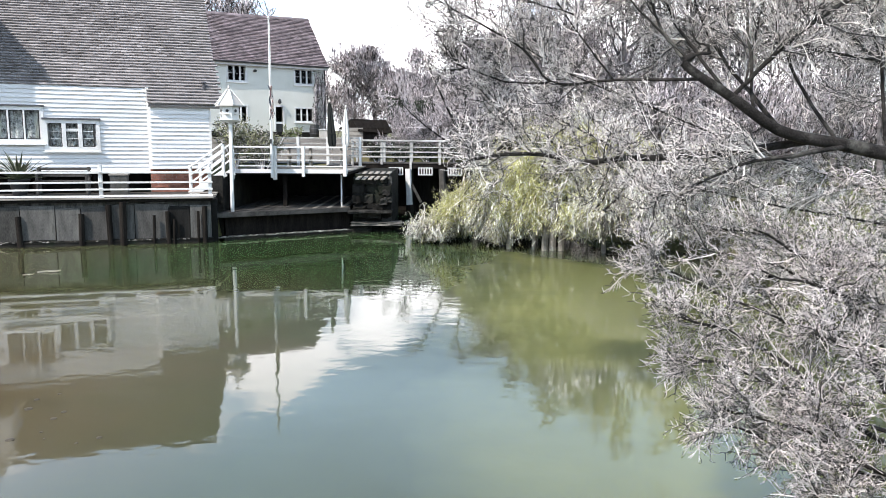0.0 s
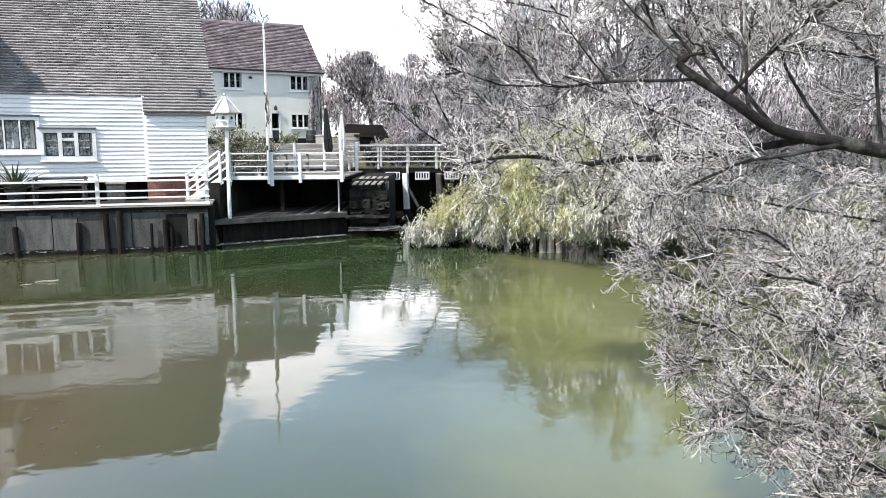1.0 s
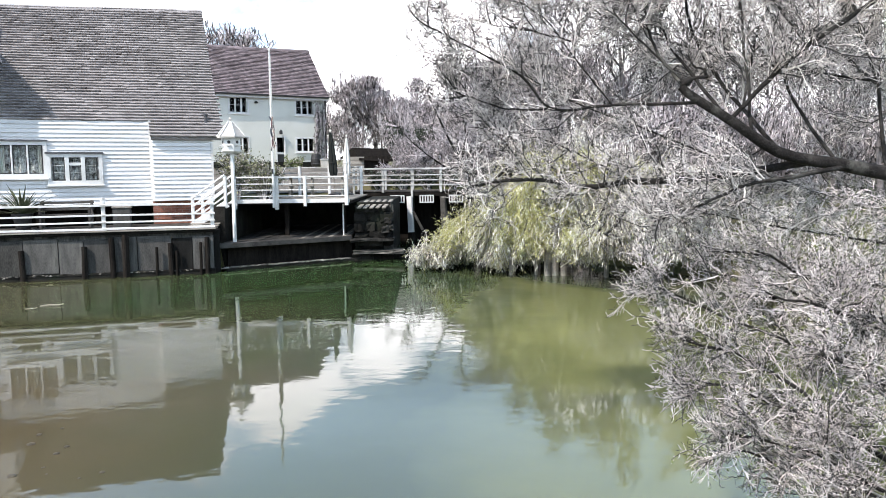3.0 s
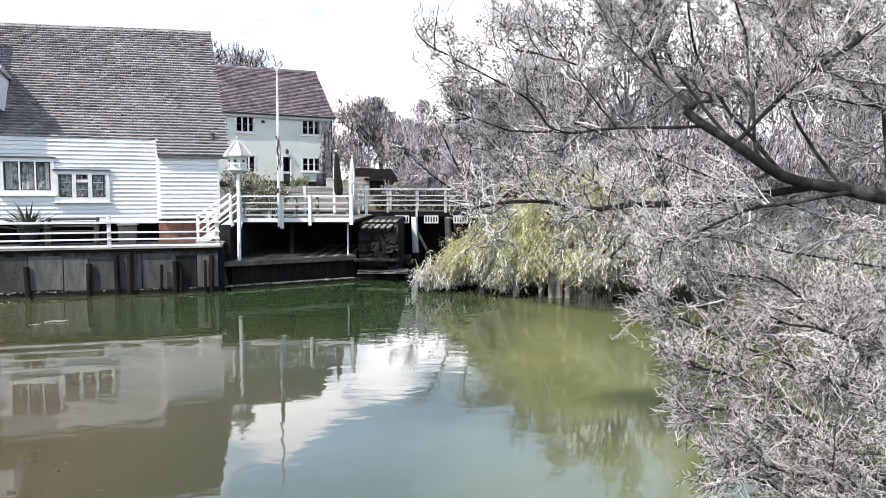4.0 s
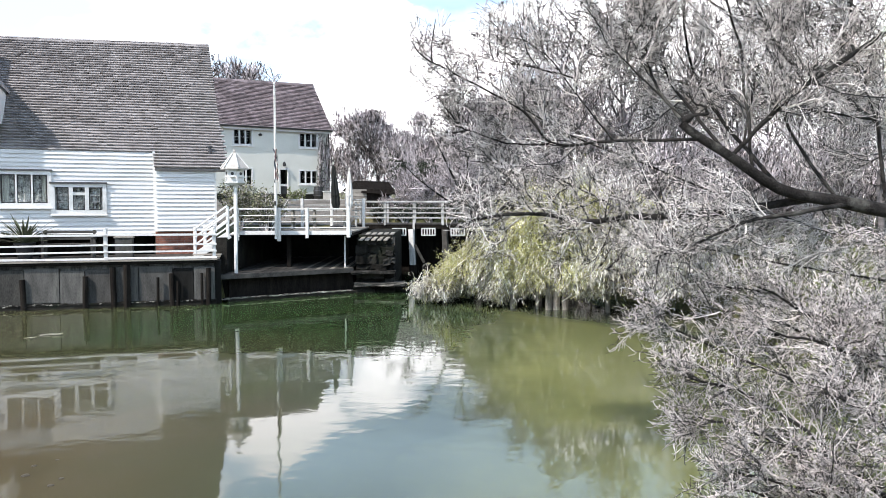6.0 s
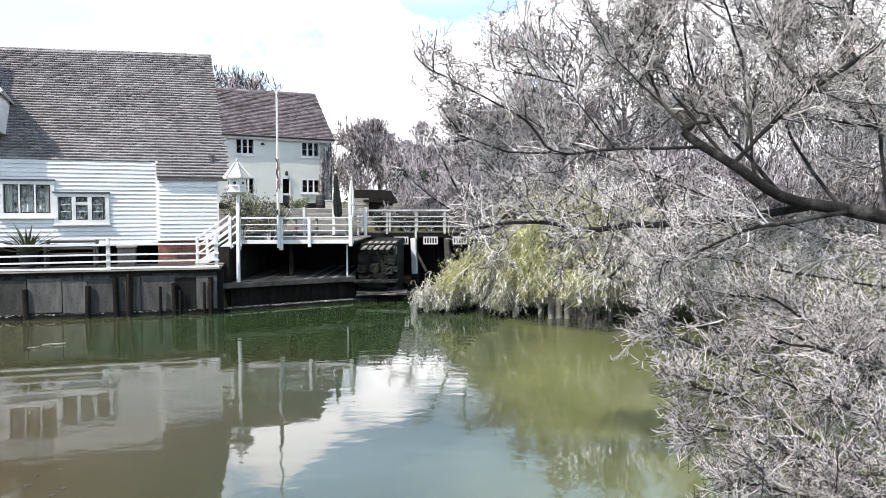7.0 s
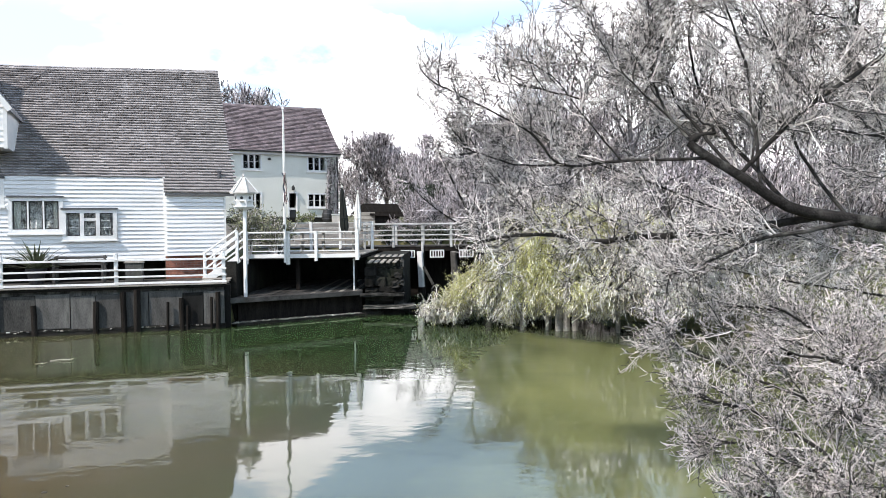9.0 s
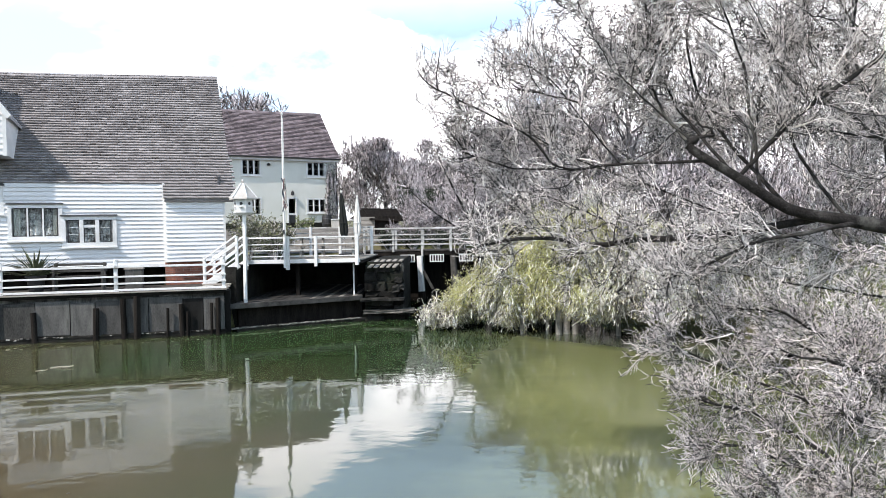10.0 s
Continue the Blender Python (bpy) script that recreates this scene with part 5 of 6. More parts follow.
def build_box_planter():
    b = thing("box_planter", pose(-6.5, 45.4, 3.36, 0, 0, 12), "pale square planter by the cottage corner", "planter")
    part("body", Geo().prism([(-0.28, -0.28), (0.28, -0.28), (0.28, 0.28), (-0.28, 0.28)], 0, 0.46), old_shingle, b)
    part("rim", Geo().bar((-0.31, -0.29, 0.48), (0.31, -0.29, 0.48), 0.06, 0.05).bar((-0.31, 0.29, 0.48), (0.31, 0.29, 0.48), 0.06, 0.05).bar((-0.29, -0.26, 0.48), (-0.29, 0.26, 0.48), 0.06, 0.05).bar((0.29, -0.26, 0.48), (0.29, 0.26, 0.48), 0.06, 0.05), white_paint, b)
    part("soil", Geo().box(-0.26, 0.26, -0.26, 0.26, 0.46, 0.47), room_dark, b)
    t = thing("rain_barrel", pose(-7.15, 46.0, 3.36), "dark rain barrel under the cottage downpipe", "barrel")
    part("body", Geo().lathe([(0.26, 0), (0.33, 0.3), (0.33, 0.5), (0.27, 0.8)], 16), black_iron, t)
    part("hoop", Geo().lathe([(0.325, 0.22), (0.335, 0.22), (0.335, 0.26), (0.325, 0.26)], 16), lead, t)
    part("hoop", Geo().lathe([(0.325, 0.54), (0.335, 0.54), (0.335, 0.58), (0.325, 0.58)], 16), lead, t)


def build_spiky_plant():
    pl = build_planter(-12.36, 22.45, 1.355, 1.2, black_iron, "dark pot with a spiky dark-leaved plant on the embankment")
    r = np.random.default_rng(21)
    for i in range(72):
        a = r.uniform(0, 2 * math.pi)
        up = r.uniform(0.2, 1.15)
        ln = r.uniform(0.75, 1.3)
        d = Vector((math.cos(a) * math.cos(up), math.sin(a) * math.cos(up), math.sin(up)))
        side = d.cross(Vector((0, 0, 1))).normalized() * 0.03
        p0 = Vector((0, 0, 0.45))
        p1 = p0 + d * ln * 0.55
        p2 = p0 + d * ln + Vector((0, 0, -0.12 * ln))
        g = Geo().add([p0 - side * 0.6, p0 + side * 0.6, p1 + side, p1 - side, p2 + side * 0.12, p2 - side * 0.12, p0 + Vector((0, 0, -0.02)), p1 + Vector((0, 0, -0.015))],
                      [(0, 1, 2, 3), (3, 2, 4, 5), (1, 0, 6), (6, 7, 2, 1), (0, 3, 7, 6), (3, 5, 4, 2, 7)])
        part("leaf", g, leaf_blade, pl)


def build_bench():
    b = thing("garden_bench", BANK @ pose(-4.3, 1.5, 1.355), "weathered slatted garden bench behind the fence", "bench")
    for y in (0.0, 0.11, 0.22, 0.33):
        part("seat_slat", Geo().bar((-0.75, y, 0.43), (0.75, y, 0.43), 0.09, 0.03), deck_grey, b)
    for z in (0.58, 0.68, 0.78):
        part("back_slat", Geo().bar((-0.75, 0.42, z), (0.75, 0.44, z), 0.03, 0.07), deck_grey, b)
    for x in (-0.68, 0.68):
        part("leg", Geo().bar((x, 0.02, 0), (x, 0.02, 0.62), 0.07, 0.07), deck_grey, b)
        part("leg", Geo().bar((x, 0.40, 0), (x, 0.46, 0.84), 0.07, 0.07), deck_grey, b)
        part("arm", Geo().bar((x, -0.03, 0.63), (x, 0.44, 0.63), 0.08, 0.035), deck_grey, b)
    c = thing("storage_box", BANK @ pose(-2.75, 1.9, 1.355), "pale grey storage box against the undercroft", "box")
    part("body", Geo().box(-0.25, 0.25, -0.2, 0.2, 0, 0.58), pale_concrete, c)
    part("lid", Geo().bar((-0.28, 0, 0.61), (0.28, 0, 0.61), 0.46, 0.05), grey_timber, c)


def build_table(x, y):
    t = thing("picnic_table", pose(x, y, 2.09, 0, 0, 6), "weathered picnic table with benches on the deck", "table", "tables on the deck")
    for k in range(5):
        part("top_board", Geo().bar((-0.8, -0.3 + 0.15 * k, 0.73), (0.8, -0.3 + 0.15 * k, 0.73), 0.135, 0.04), grey_timber, t)
    for s in (-1, 1):
        part("bench_board", Geo().bar((-0.8, s * 0.68, 0.44), (0.8, s * 0.68, 0.44), 0.24, 0.04), grey_timber, t)
        for e in (-1, 1):
            part("leg", Geo().bar((e * 0.55, s * 0.65, 0), (e * 0.55, s * 0.2, 0.71), 0.07, 0.09), grey_timber, t)
    for e in (-1, 1):
        part("cross_bar", Geo().bar((e * 0.58, -0.78, 0.40), (e * 0.58, 0.78, 0.40), 0.05, 0.09), grey_timber, t)


def build_floating_stick(x, y, a, k):
    s = thing("floating_branch", pose(x, y, 0.0, 0, 0, a), "pale broken branch floating on the pool", "branch")
    v, q = tubes(smooth_line([(-0.3 * k, 0, 0.0), (-0.05 * k, 0.03, 0.02), (0.2 * k, -0.02, 0.025), (0.32 * k, 0.0, 0.045)], 8)[None], 0.03 * k, 0.018 * k, 6)
    part("stem", array_mesh("stem", v, q, grey_timber), grey_timber, s)
    v, q = tubes(smooth_line([(0.0, 0.0, 0.015), (0.05, -0.08, 0.03), (0.12, -0.12, 0.035)], 5)[None], 0.014, 0.008, 5)
    part("stub", array_mesh("stub", v, q, grey_timber), grey_timber, s)


build_dovecote()
build_flagpole()
build_parasol(-3.87, 29.5, 2.09, 2.5, canvas_dark, "closed dark green parasol on the deck", -3, 0.82)
build_parasol(-3.45, 29.8, 2.09, 2.3, canvas_white, "closed white parasol on the deck", 1, 0.75)
build_shed()
build_box_planter()
build_spiky_plant()
build_bench()
build_table(-5.7, 27.0)
build_table(-3.9, 27.6)
build_floating_stick(-8.7, 16.75, 8, 0.8)
build_floating_stick(-8.95, 16.35, -4, 0.45)


def build_landing():
    ld = thing("landing_stage", pose(7.0, 15.6, 0, 0, 0, 62), "small pale timber landing stage at the bank", "jetty")
    for k in range(7):
        part("board", Geo().bar((-0.75, -0.45 + 0.15 * k, 0.36), (0.75, -0.45 + 0.15 * k, 0.36), 0.13, 0.04), grey_timber, ld)
    for x in (-0.65, 0.65):
        part("bearer", Geo().bar((x, -0.55, 0.30), (x, 0.55, 0.30), 0.08, 0.09), dark_timber, ld)
        for y in (-0.45, 0.45):
            part("leg", Geo().bar((x, y, -0.8), (x, y, 0.27), 0.09, 0.09), dark_timber, ld)


build_landing()


def build_bed_stones():
    """Dark stones that just break the surface of the shallows."""
    r = np.random.default_rng(9)
    for x, y, k in BED_STONES:
        st = thing("shoal_stone", pose(x, y, 0, 0, 0, float(r.uniform(0, 180))), "dark wet stone just breaking the shallow water", "stone", "stones in the shallows")
        part("block", Geo().lathe([(k * 0.9, -0.3), (k * 1.1, -0.02), (k * 0.7, 0.15 * k), (k * 0.2, 0.25 * k)], 9, wobble=float(r.uniform(-0.3, 0.0))), bed_stone, st)


BED_STONES = ((-4.50, 8.21, 0.045), (-4.43, 7.91, 0.060), (-4.00, 7.82, 0.040), (-4.01, 7.62, 0.045), (-4.15, 7.04, 0.060), (-3.95, 7.24, 0.030), (-3.46, 6.96, 0.025), (-3.30, 7.10, 0.040), (-3.83, 7.07, 0.020), (-4.34, 8.41, 0.030))
build_bed_stones()


# ---- trees and shrubs ----
def tree_of(name, m, label, category, trunk_parts, twig_parts, bark, twig, group=""):
    tree = thing(name, m, label, category, group)
    for nm, lines in trunk_parts:
        v, q = joined([tubes(l, a, b, n) for l, a, b, n in lines])
        part(nm, array_mesh(nm, v, q, bark, True), bark, tree)
    v, q = joined([tubes(l, a, b, n) for l, a, b, n in twig_parts])
    part("crown", array_mesh("crown", v, q, twig, True), twig, tree, kind="stuff")
    return tree


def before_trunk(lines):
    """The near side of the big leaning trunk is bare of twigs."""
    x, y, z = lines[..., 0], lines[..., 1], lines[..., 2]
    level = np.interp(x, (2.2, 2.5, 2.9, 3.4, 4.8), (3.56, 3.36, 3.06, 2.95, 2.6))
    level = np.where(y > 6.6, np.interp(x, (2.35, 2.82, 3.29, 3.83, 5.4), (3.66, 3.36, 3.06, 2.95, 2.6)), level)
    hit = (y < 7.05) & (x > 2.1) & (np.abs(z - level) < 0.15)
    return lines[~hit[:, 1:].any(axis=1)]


def waterside_tree():
    """The big bare tree on the near bank, whose limbs reach over the pool."""
    r = np.random.default_rng(42)
    limbs = [
        ([(7.4, 6.6, 0.6), (6.6, 6.7, 1.7), (5.4, 6.9, 2.6), (4.19, 7.0, 2.88), (3.83, 7.0, 2.95), (3.29, 7.0, 3.06), (2.82, 7.0, 3.36), (2.35, 7.0, 3.66), (2.42, 7.0, 3.75)], 0.090, 0.032),
        ([(3.66, 7.05, 2.99), (2.87, 7.3, 2.85), (1.93, 7.3, 2.80), (1.51, 7.3, 2.77), (0.87, 7.3, 2.86), (0.37, 7.3, 2.79)], 0.046, 0.015),
        ([(2.81, 7.0, 3.38), (3.10, 6.9, 3.72), (3.41, 6.8, 4.02), (4.08, 6.8, 4.47), (4.66, 6.8, 4.79)], 0.024, 0.024),
        ([(2.55, 7.05, 3.54), (1.79, 7.4, 3.55), (1.23, 7.4, 3.53), (0.95, 7.4, 3.83), (0.56, 7.4, 4.06), (0.14, 7.4, 4.27), (-0.08, 7.4, 4.40), (-0.18, 7.4, 4.53)], 0.018, 0.006),
        ([(2.40, 7.1, 3.68), (2.23, 7.6, 4.15), (2.09, 7.6, 4.61), (2.09, 7.6, 5.24), (1.93, 7.6, 5.93)], 0.016, 0.008),
        ([(3.01, 7.0, 3.26), (2.95, 7.1, 3.9), (2.92, 7.2, 4.5), (2.72, 7.2, 5.11), (2.54, 7.2, 5.92)], 0.016, 0.008),
        ([(3.81, 7.0, 2.99), (3.58, 7.5, 3.66), (3.5, 7.6, 4.36), (3.71, 7.6, 5.1), (3.95, 7.6, 5.89)], 0.018, 0.008),
        ([(3.95, 7.0, 2.93), (3.4, 6.8, 2.85), (2.88, 6.8, 2.76), (2.47, 6.8, 2.59), (2.05, 6.8, 2.49)], 0.026, 0.008),
        ([(2.35, 7.0, 3.68), (2.46, 7.0, 3.76), (2.57, 7.0, 3.78), (2.55, 7.0, 3.86), (2.45, 7.0, 3.90), (2.43, 7.0, 4.02)], 0.020, 0.007),
        ([(4.3, 7.0, 2.9), (4.4, 7.4, 3.8), (4.25, 7.6, 4.8), (4.5, 7.6, 6.0)], 0.02, 0.010),
        ([(5.6, 6.8, 2.5), (5.2, 8.2, 3.6), (4.6, 9.2, 4.6), (3.6, 9.8, 5.6), (2.6, 10.0, 6.6)], 0.034, 0.012),
        ([(5.0, 8.5, 3.9), (4.0, 9.2, 4.2), (2.9, 9.4, 4.5), (2.0, 9.4, 4.9), (1.5, 9.3, 5.4)], 0.018, 0.007),
        ([(5.6, 6.8, 2.5), (4.9, 8.4, 2.5), (3.9, 9.2, 2.9), (2.6, 9.3, 3.4), (1.4, 9.2, 3.9), (0.5, 9.1, 4.5)], 0.018, 0.007),
        ([(6.0, 6.8, 2.2), (5.6, 8.6, 2.0), (4.9, 9.6, 2.1), (3.9, 9.8, 2.3), (2.8, 9.6, 2.5)], 0.02, 0.008),
        ([(2.42, 7.05, 3.7), (1.9, 7.4, 4.3), (1.5, 7.5, 4.9), (1.3, 7.5, 5.4)], 0.011, 0.005),
        ([(1.79, 7.4, 3.55), (1.4, 7.6, 4.1), (1.1, 7.7, 4.45), (0.8, 7.7, 4.7)], 0.010, 0.005),
        ([(2.8, 7.1, 3.4), (2.5, 7.8, 4.2), (2.3, 8.0, 5.0), (2.4, 8.0, 5.7)], 0.018, 0.006),
        ([(3.3, 7.1, 3.1), (3.0, 7.9, 3.9), (2.8, 8.2, 4.8), (2.9, 8.3, 5.8)], 0.022, 0.008),
        ([(1.23, 7.4, 3.53), (0.8, 7.6, 3.55), (0.3, 7.7, 3.7), (0.05, 7.7, 3.8)], 0.012, 0.005),
        ([(1.93, 7.3, 2.8), (1.5, 7.6, 3.1), (0.9, 7.7, 3.3), (0.4, 7.7, 3.4)], 0.012, 0.005),
        ([(4.1, 6.8, 4.45), (3.9, 7.2, 5.0), (4.0, 7.4, 5.6), (4.2, 7.5, 6.2)], 0.012, 0.005),
        ([(3.4, 6.8, 4.0), (3.3, 7.3, 4.6), (3.1, 7.5, 5.2), (3.2, 7.6, 5.9)], 0.012, 0.005),
        ([(4.5, 6.9, 4.7), (4.9, 7.3, 5.2), (5.0, 7.5, 5.8), (4.9, 7.6, 6.4)], 0.012, 0.005),
        ([(2.9, 6.95, 3.5), (3.3, 7.6, 4.3), (3.7, 7.9, 4.8), (4.2, 8.0, 5.3)], 0.012, 0.005),
        ([(1.4, 7.55, 4.2), (0.95, 7.6, 4.35), (0.65, 7.6, 4.4), (0.45, 7.6, 4.5)], 0.010, 0.004),
    ]
    trunks, heads = [], []
    for i, (pts, a, b) in enumerate(limbs):
        line = smooth_line(pts, 28)
        line[3:] += np.cumsum(r.normal(0, 0.006, (25, 3)), axis=0) * (0 if i == 0 else 1)
        trunks.append(("trunk" if i == 0 else "limb", [(line[None], a, b, 9 if i == 0 else 6)]))
        heads.append(line)
    shoots = [sprout(r, np.stack(heads[:1])[:, 12:], 6, (0.4, 1.1), 8, (35, 75), 0.2, 0.2, 0.05, 0.55, 0.25)]
    for line in heads[1:]:
        reach = float(np.linalg.norm(np.diff(line[3:], axis=0), axis=1).sum())
        if reach > 0.7:                           # as many shoots as the limb is long
            shoots.append(sprout(r, line[None, 3:], round((12.0 if line[-1, 1] < 8.2 else 4.5) * reach), (0.35, 1.0), 8, (25, 70), 0.20, 0.10, 0.05, 0.55, 0.06))
    l1 = np.concatenate(shoots)

    def clear(lines):
        """Keeps the upper edge of the crown open over the pool."""
        end = lines[:, -1]
        return lines[(end[:, 2] < 4.3) | (end[:, 0] > 0.10 + 0.5 * (end[:, 2] - 4.2)) | ((end[:, 0] < 0.2) & (end[:, 0] > -0.24) & (end[:, 2] < 4.75))]

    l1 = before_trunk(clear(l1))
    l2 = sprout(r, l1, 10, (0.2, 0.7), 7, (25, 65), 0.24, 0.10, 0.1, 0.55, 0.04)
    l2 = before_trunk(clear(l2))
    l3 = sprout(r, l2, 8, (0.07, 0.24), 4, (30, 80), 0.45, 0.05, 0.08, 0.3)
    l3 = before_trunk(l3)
    tree = tree_of("waterside_tree", pose(0, 0, 0), "bare grey-barked tree leaning low over the pool", "tree", trunks,
            [(l1, 0.0085, 0.0042, 4), (l2, 0.0042, 0.0031, 3), (l3, 0.0031, 0.0025, 3)], bark_grey, twig_brown)
    cones = Geo()
    for p in l2[r.integers(0, len(l2), 420), -1]:
        k = r.uniform(0.008, 0.014)
        cones.lathe([(k * 0.3, -k * 1.6), (k, -k * 0.6), (k * 0.8, k * 0.5), (k * 0.2, k)], 5, tuple(p))
    part("cone_growth", cones, black_iron, tree, "small dark woody cones at the twig tips", kind="stuff")


def bank_bush():
    """The low bare bush on the near bank, reaching out over the water."""
    r = np.random.default_rng(7)
    limbs = [
        ([(4.6, 6.3, 0.3), (4.2, 6.2, 1.5), (3.86, 6.2, 1.94), (3.38, 6.2, 2.02), (2.91, 6.2, 2.29), (2.44, 6.2, 2.44)], 0.035, 0.01),
        ([(4.3, 5.4, 0.3), (3.38, 5.2, 0.73), (2.87, 5.2, 1.14), (2.67, 5.2, 1.35), (2.15, 5.2, 1.64), (1.84, 5.2, 1.76), (1.38, 5.2, 1.88)], 0.03, 0.006),
        ([(4.5, 5.9, 0.3), (3.78, 5.8, 1.11), (3.16, 5.8, 1.39), (2.49, 5.8, 1.67), (1.83, 5.8, 1.95), (1.43, 5.8, 2.04)], 0.025, 0.006),
        ([(4.2, 4.9, 0.3), (3.12, 4.8, 0.67), (2.55, 4.8, 0.94), (2.1, 4.8, 1.14), (1.72, 4.8, 1.27)], 0.022, 0.006),
        ([(4.6, 6.0, 0.3), (3.83, 5.8, 1.46), (3.38, 5.8, 1.74), (2.72, 5.8, 1.89), (2.27, 5.8, 1.98)], 0.025, 0.008),
        ([(4.7, 6.8, 0.3), (4.2, 6.9, 1.2), (3.5, 6.9, 1.7), (2.7, 6.8, 1.9), (2.0, 6.7, 2.0)], 0.025, 0.008),
        ([(4.9, 7.6, 0.3), (4.4, 7.8, 1.4), (3.8, 7.9, 1.9), (3.1, 7.9, 2.1), (2.3, 7.8, 2.2)], 0.03, 0.008),
        ([(4.3, 5.0, 0.3), (3.5, 4.9, 1.0), (3.0, 5.0, 1.5), (2.6, 5.1, 1.75)], 0.02, 0.006),
        ([(4.2, 4.7, 0.3), (3.3, 4.6, 0.45), (2.8, 4.6, 0.6), (2.4, 4.6, 0.75)], 0.02, 0.006),
        ([(5.1, 7.0, 0.3), (4.6, 6.6, 1.8), (4.1, 6.4, 2.5), (3.5, 6.4, 2.9)], 0.03, 0.008),
        ([(4.2, 5.0, 0.3), (3.2, 5.1, 0.95), (2.5, 5.2, 1.2), (2.0, 5.2, 1.33), (1.65, 5.2, 1.38)], 0.02, 0.006),
        ([(4.1, 4.6, 0.3), (3.2, 4.8, 0.55), (2.6, 4.9, 0.8), (2.05, 4.9, 0.95), (1.65, 4.9, 0.98)], 0.02, 0.006),
    ]
    trunks, heads = [], []
    for pts, a, b in limbs:
        line = smooth_line(pts, 24)
        line[4:] += np.cumsum(r.normal(0, 0.014, (20, 3)), axis=0)
        trunks.append(("stem", [(line[None, :20], a, b, 6)]))
        heads.append(line)
    lines = np.stack(heads)[:, 4:20]
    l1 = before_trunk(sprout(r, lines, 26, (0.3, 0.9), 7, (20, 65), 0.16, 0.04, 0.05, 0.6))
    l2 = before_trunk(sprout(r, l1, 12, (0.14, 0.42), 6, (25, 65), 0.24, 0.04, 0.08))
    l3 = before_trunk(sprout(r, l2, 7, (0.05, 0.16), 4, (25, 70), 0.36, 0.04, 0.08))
    bush = tree_of("bank_bush", pose(0, 0, 0), "bare russet-grey bush hanging over the water from the bank", "bush", trunks,
                   [(l1, 0.0066, 0.0034, 4), (l2, 0.0032, 0.0025, 3), (l3, 0.0024, 0.0019, 3)], bark_grey, twig_russet)
    v, q = leaf_quads(r, l3[::6, -1], 0.022, 1.6)
    part("bud_growth", array_mesh("bud_growth", v, q, shrub_leaf), shrub_leaf, bush, kind="stuff")


def willow(base, seed, n, west, east, crown, low=0.10):
    """Limbs that arch from the trunk into a mound from x = west to east; crown gives the mound's height at a share of that span."""
    r = np.random.default_rng(seed)
    base = np.array(base)
    trunk = smooth_line([base, base + (-0.2, -0.2, 1.1), base + (-0.7, -0.4, 2.0)], 10)
    heads = []
    for i in range(n):
        f = r.random()
        x = west + (east - west) * f
        high = np.interp(f, np.linspace(0, 1, len(crown)), crown)
        end = np.array([x, base[1] - 0.4 + (r.uniform(-2.2, 0.4) if f > 0.3 else r.uniform(-1.3, 0.3)), r.uniform(0.45, max(0.5, 0.9 * high))])
        s = trunk[r.integers(4, 10)]
        over = max(end[2], high * r.uniform(0.75, 1.0))
        rise = np.array([s[0] + (x - s[0]) * 0.45, (s[1] + end[1]) / 2, max(s[2], over) + r.uniform(0.0, 0.35)])
        fall = np.array([s[0] + (x - s[0]) * 0.85, s[1] + (end[1] - s[1]) * 0.85, (over + end[2]) / 2 + 0.15])
        heads.append(smooth_line([s, rise, fall, end], 16))
    lines = np.stack(heads)
    l1 = sprout(r, lines, 14, (0.4, 1.2), 6, (20, 60), 0.2, -0.10, 0.15)
    hang = sprout(r, np.concatenate([lines[:, ::3][:, :6], l1]), 20, (0.25, 0.95), 6, (30, 85), 0.40, -0.30, 0.1, 0.3)
    hang[..., 2] = np.maximum(hang[..., 2], low + 0.30 * r.random((len(hang), 1)))
    fine = sprout(r, hang, 4, (0.10, 0.32), 5, (30, 85), 0.6, -0.16, 0.1, 0.3)
    fine[..., 2] = np.maximum(fine[..., 2], 0.6 * low)
    tree = tree_of("willow", pose(0, 0, 0), "willow just coming into yellow-green leaf, trailing in the pool", "tree",
                   [("trunk", [(trunk[None], 0.34, 0.22, 10)])] + [("limb", [(h[None], 0.07, 0.02, 6)]) for h in heads],
                   [(l1, 0.018, 0.009, 4), (hang, 0.010, 0.007, 2), (fine, 0.009, 0.007, 2)], bark_grey, twig_willow)
    pts = np.concatenate([hang[:, 1:].reshape(-1, 3), fine.reshape(-1, 3)])
    leafy = sum(np.exp(-((pts[:, 0] - x) / w) ** 2 - ((pts[:, 2] - z) / h) ** 2) for x, z, w, h in ((0.4, 1.3, 0.6, 0.7), (2.7, 1.7, 1.2, 1.1), (4.6, 3.0, 0.9, 0.55), (2.4, 3.6, 0.9, 0.55), (3.6, 2.7, 0.7, 0.5)))
    pts = pts[leafy + r.normal(0, 0.28, len(pts)) > 0.50]
    pts = pts + r.normal(0, 0.03, pts.shape)
    v, q = leaf_quads(r, np.concatenate([pts, pts + r.normal(0, 0.04, pts.shape)]), 0.045, 2.0, 0.3)
    part("foliage", array_mesh("foliage", v, q, willow_leaf), willow_leaf, tree, kind="stuff")


def mooring_post(x, y, high, wide):
    post = thing("mooring_post", pose(x, y, 0), "pale weathered timber post in the water beneath the willow", "post", "posts beneath the willow")
    part("shaft", Geo().bar((0, 0, -0.9), (0.03, 0.02, high), wide, wide, 0.25), grey_timber, post)
    part("cap", Geo().lathe([(wide * 0.62, high - 0.01), (wide * 0.6, high + 0.03), (wide * 0.2, high + 0.06)], 8), grey_timber, post)


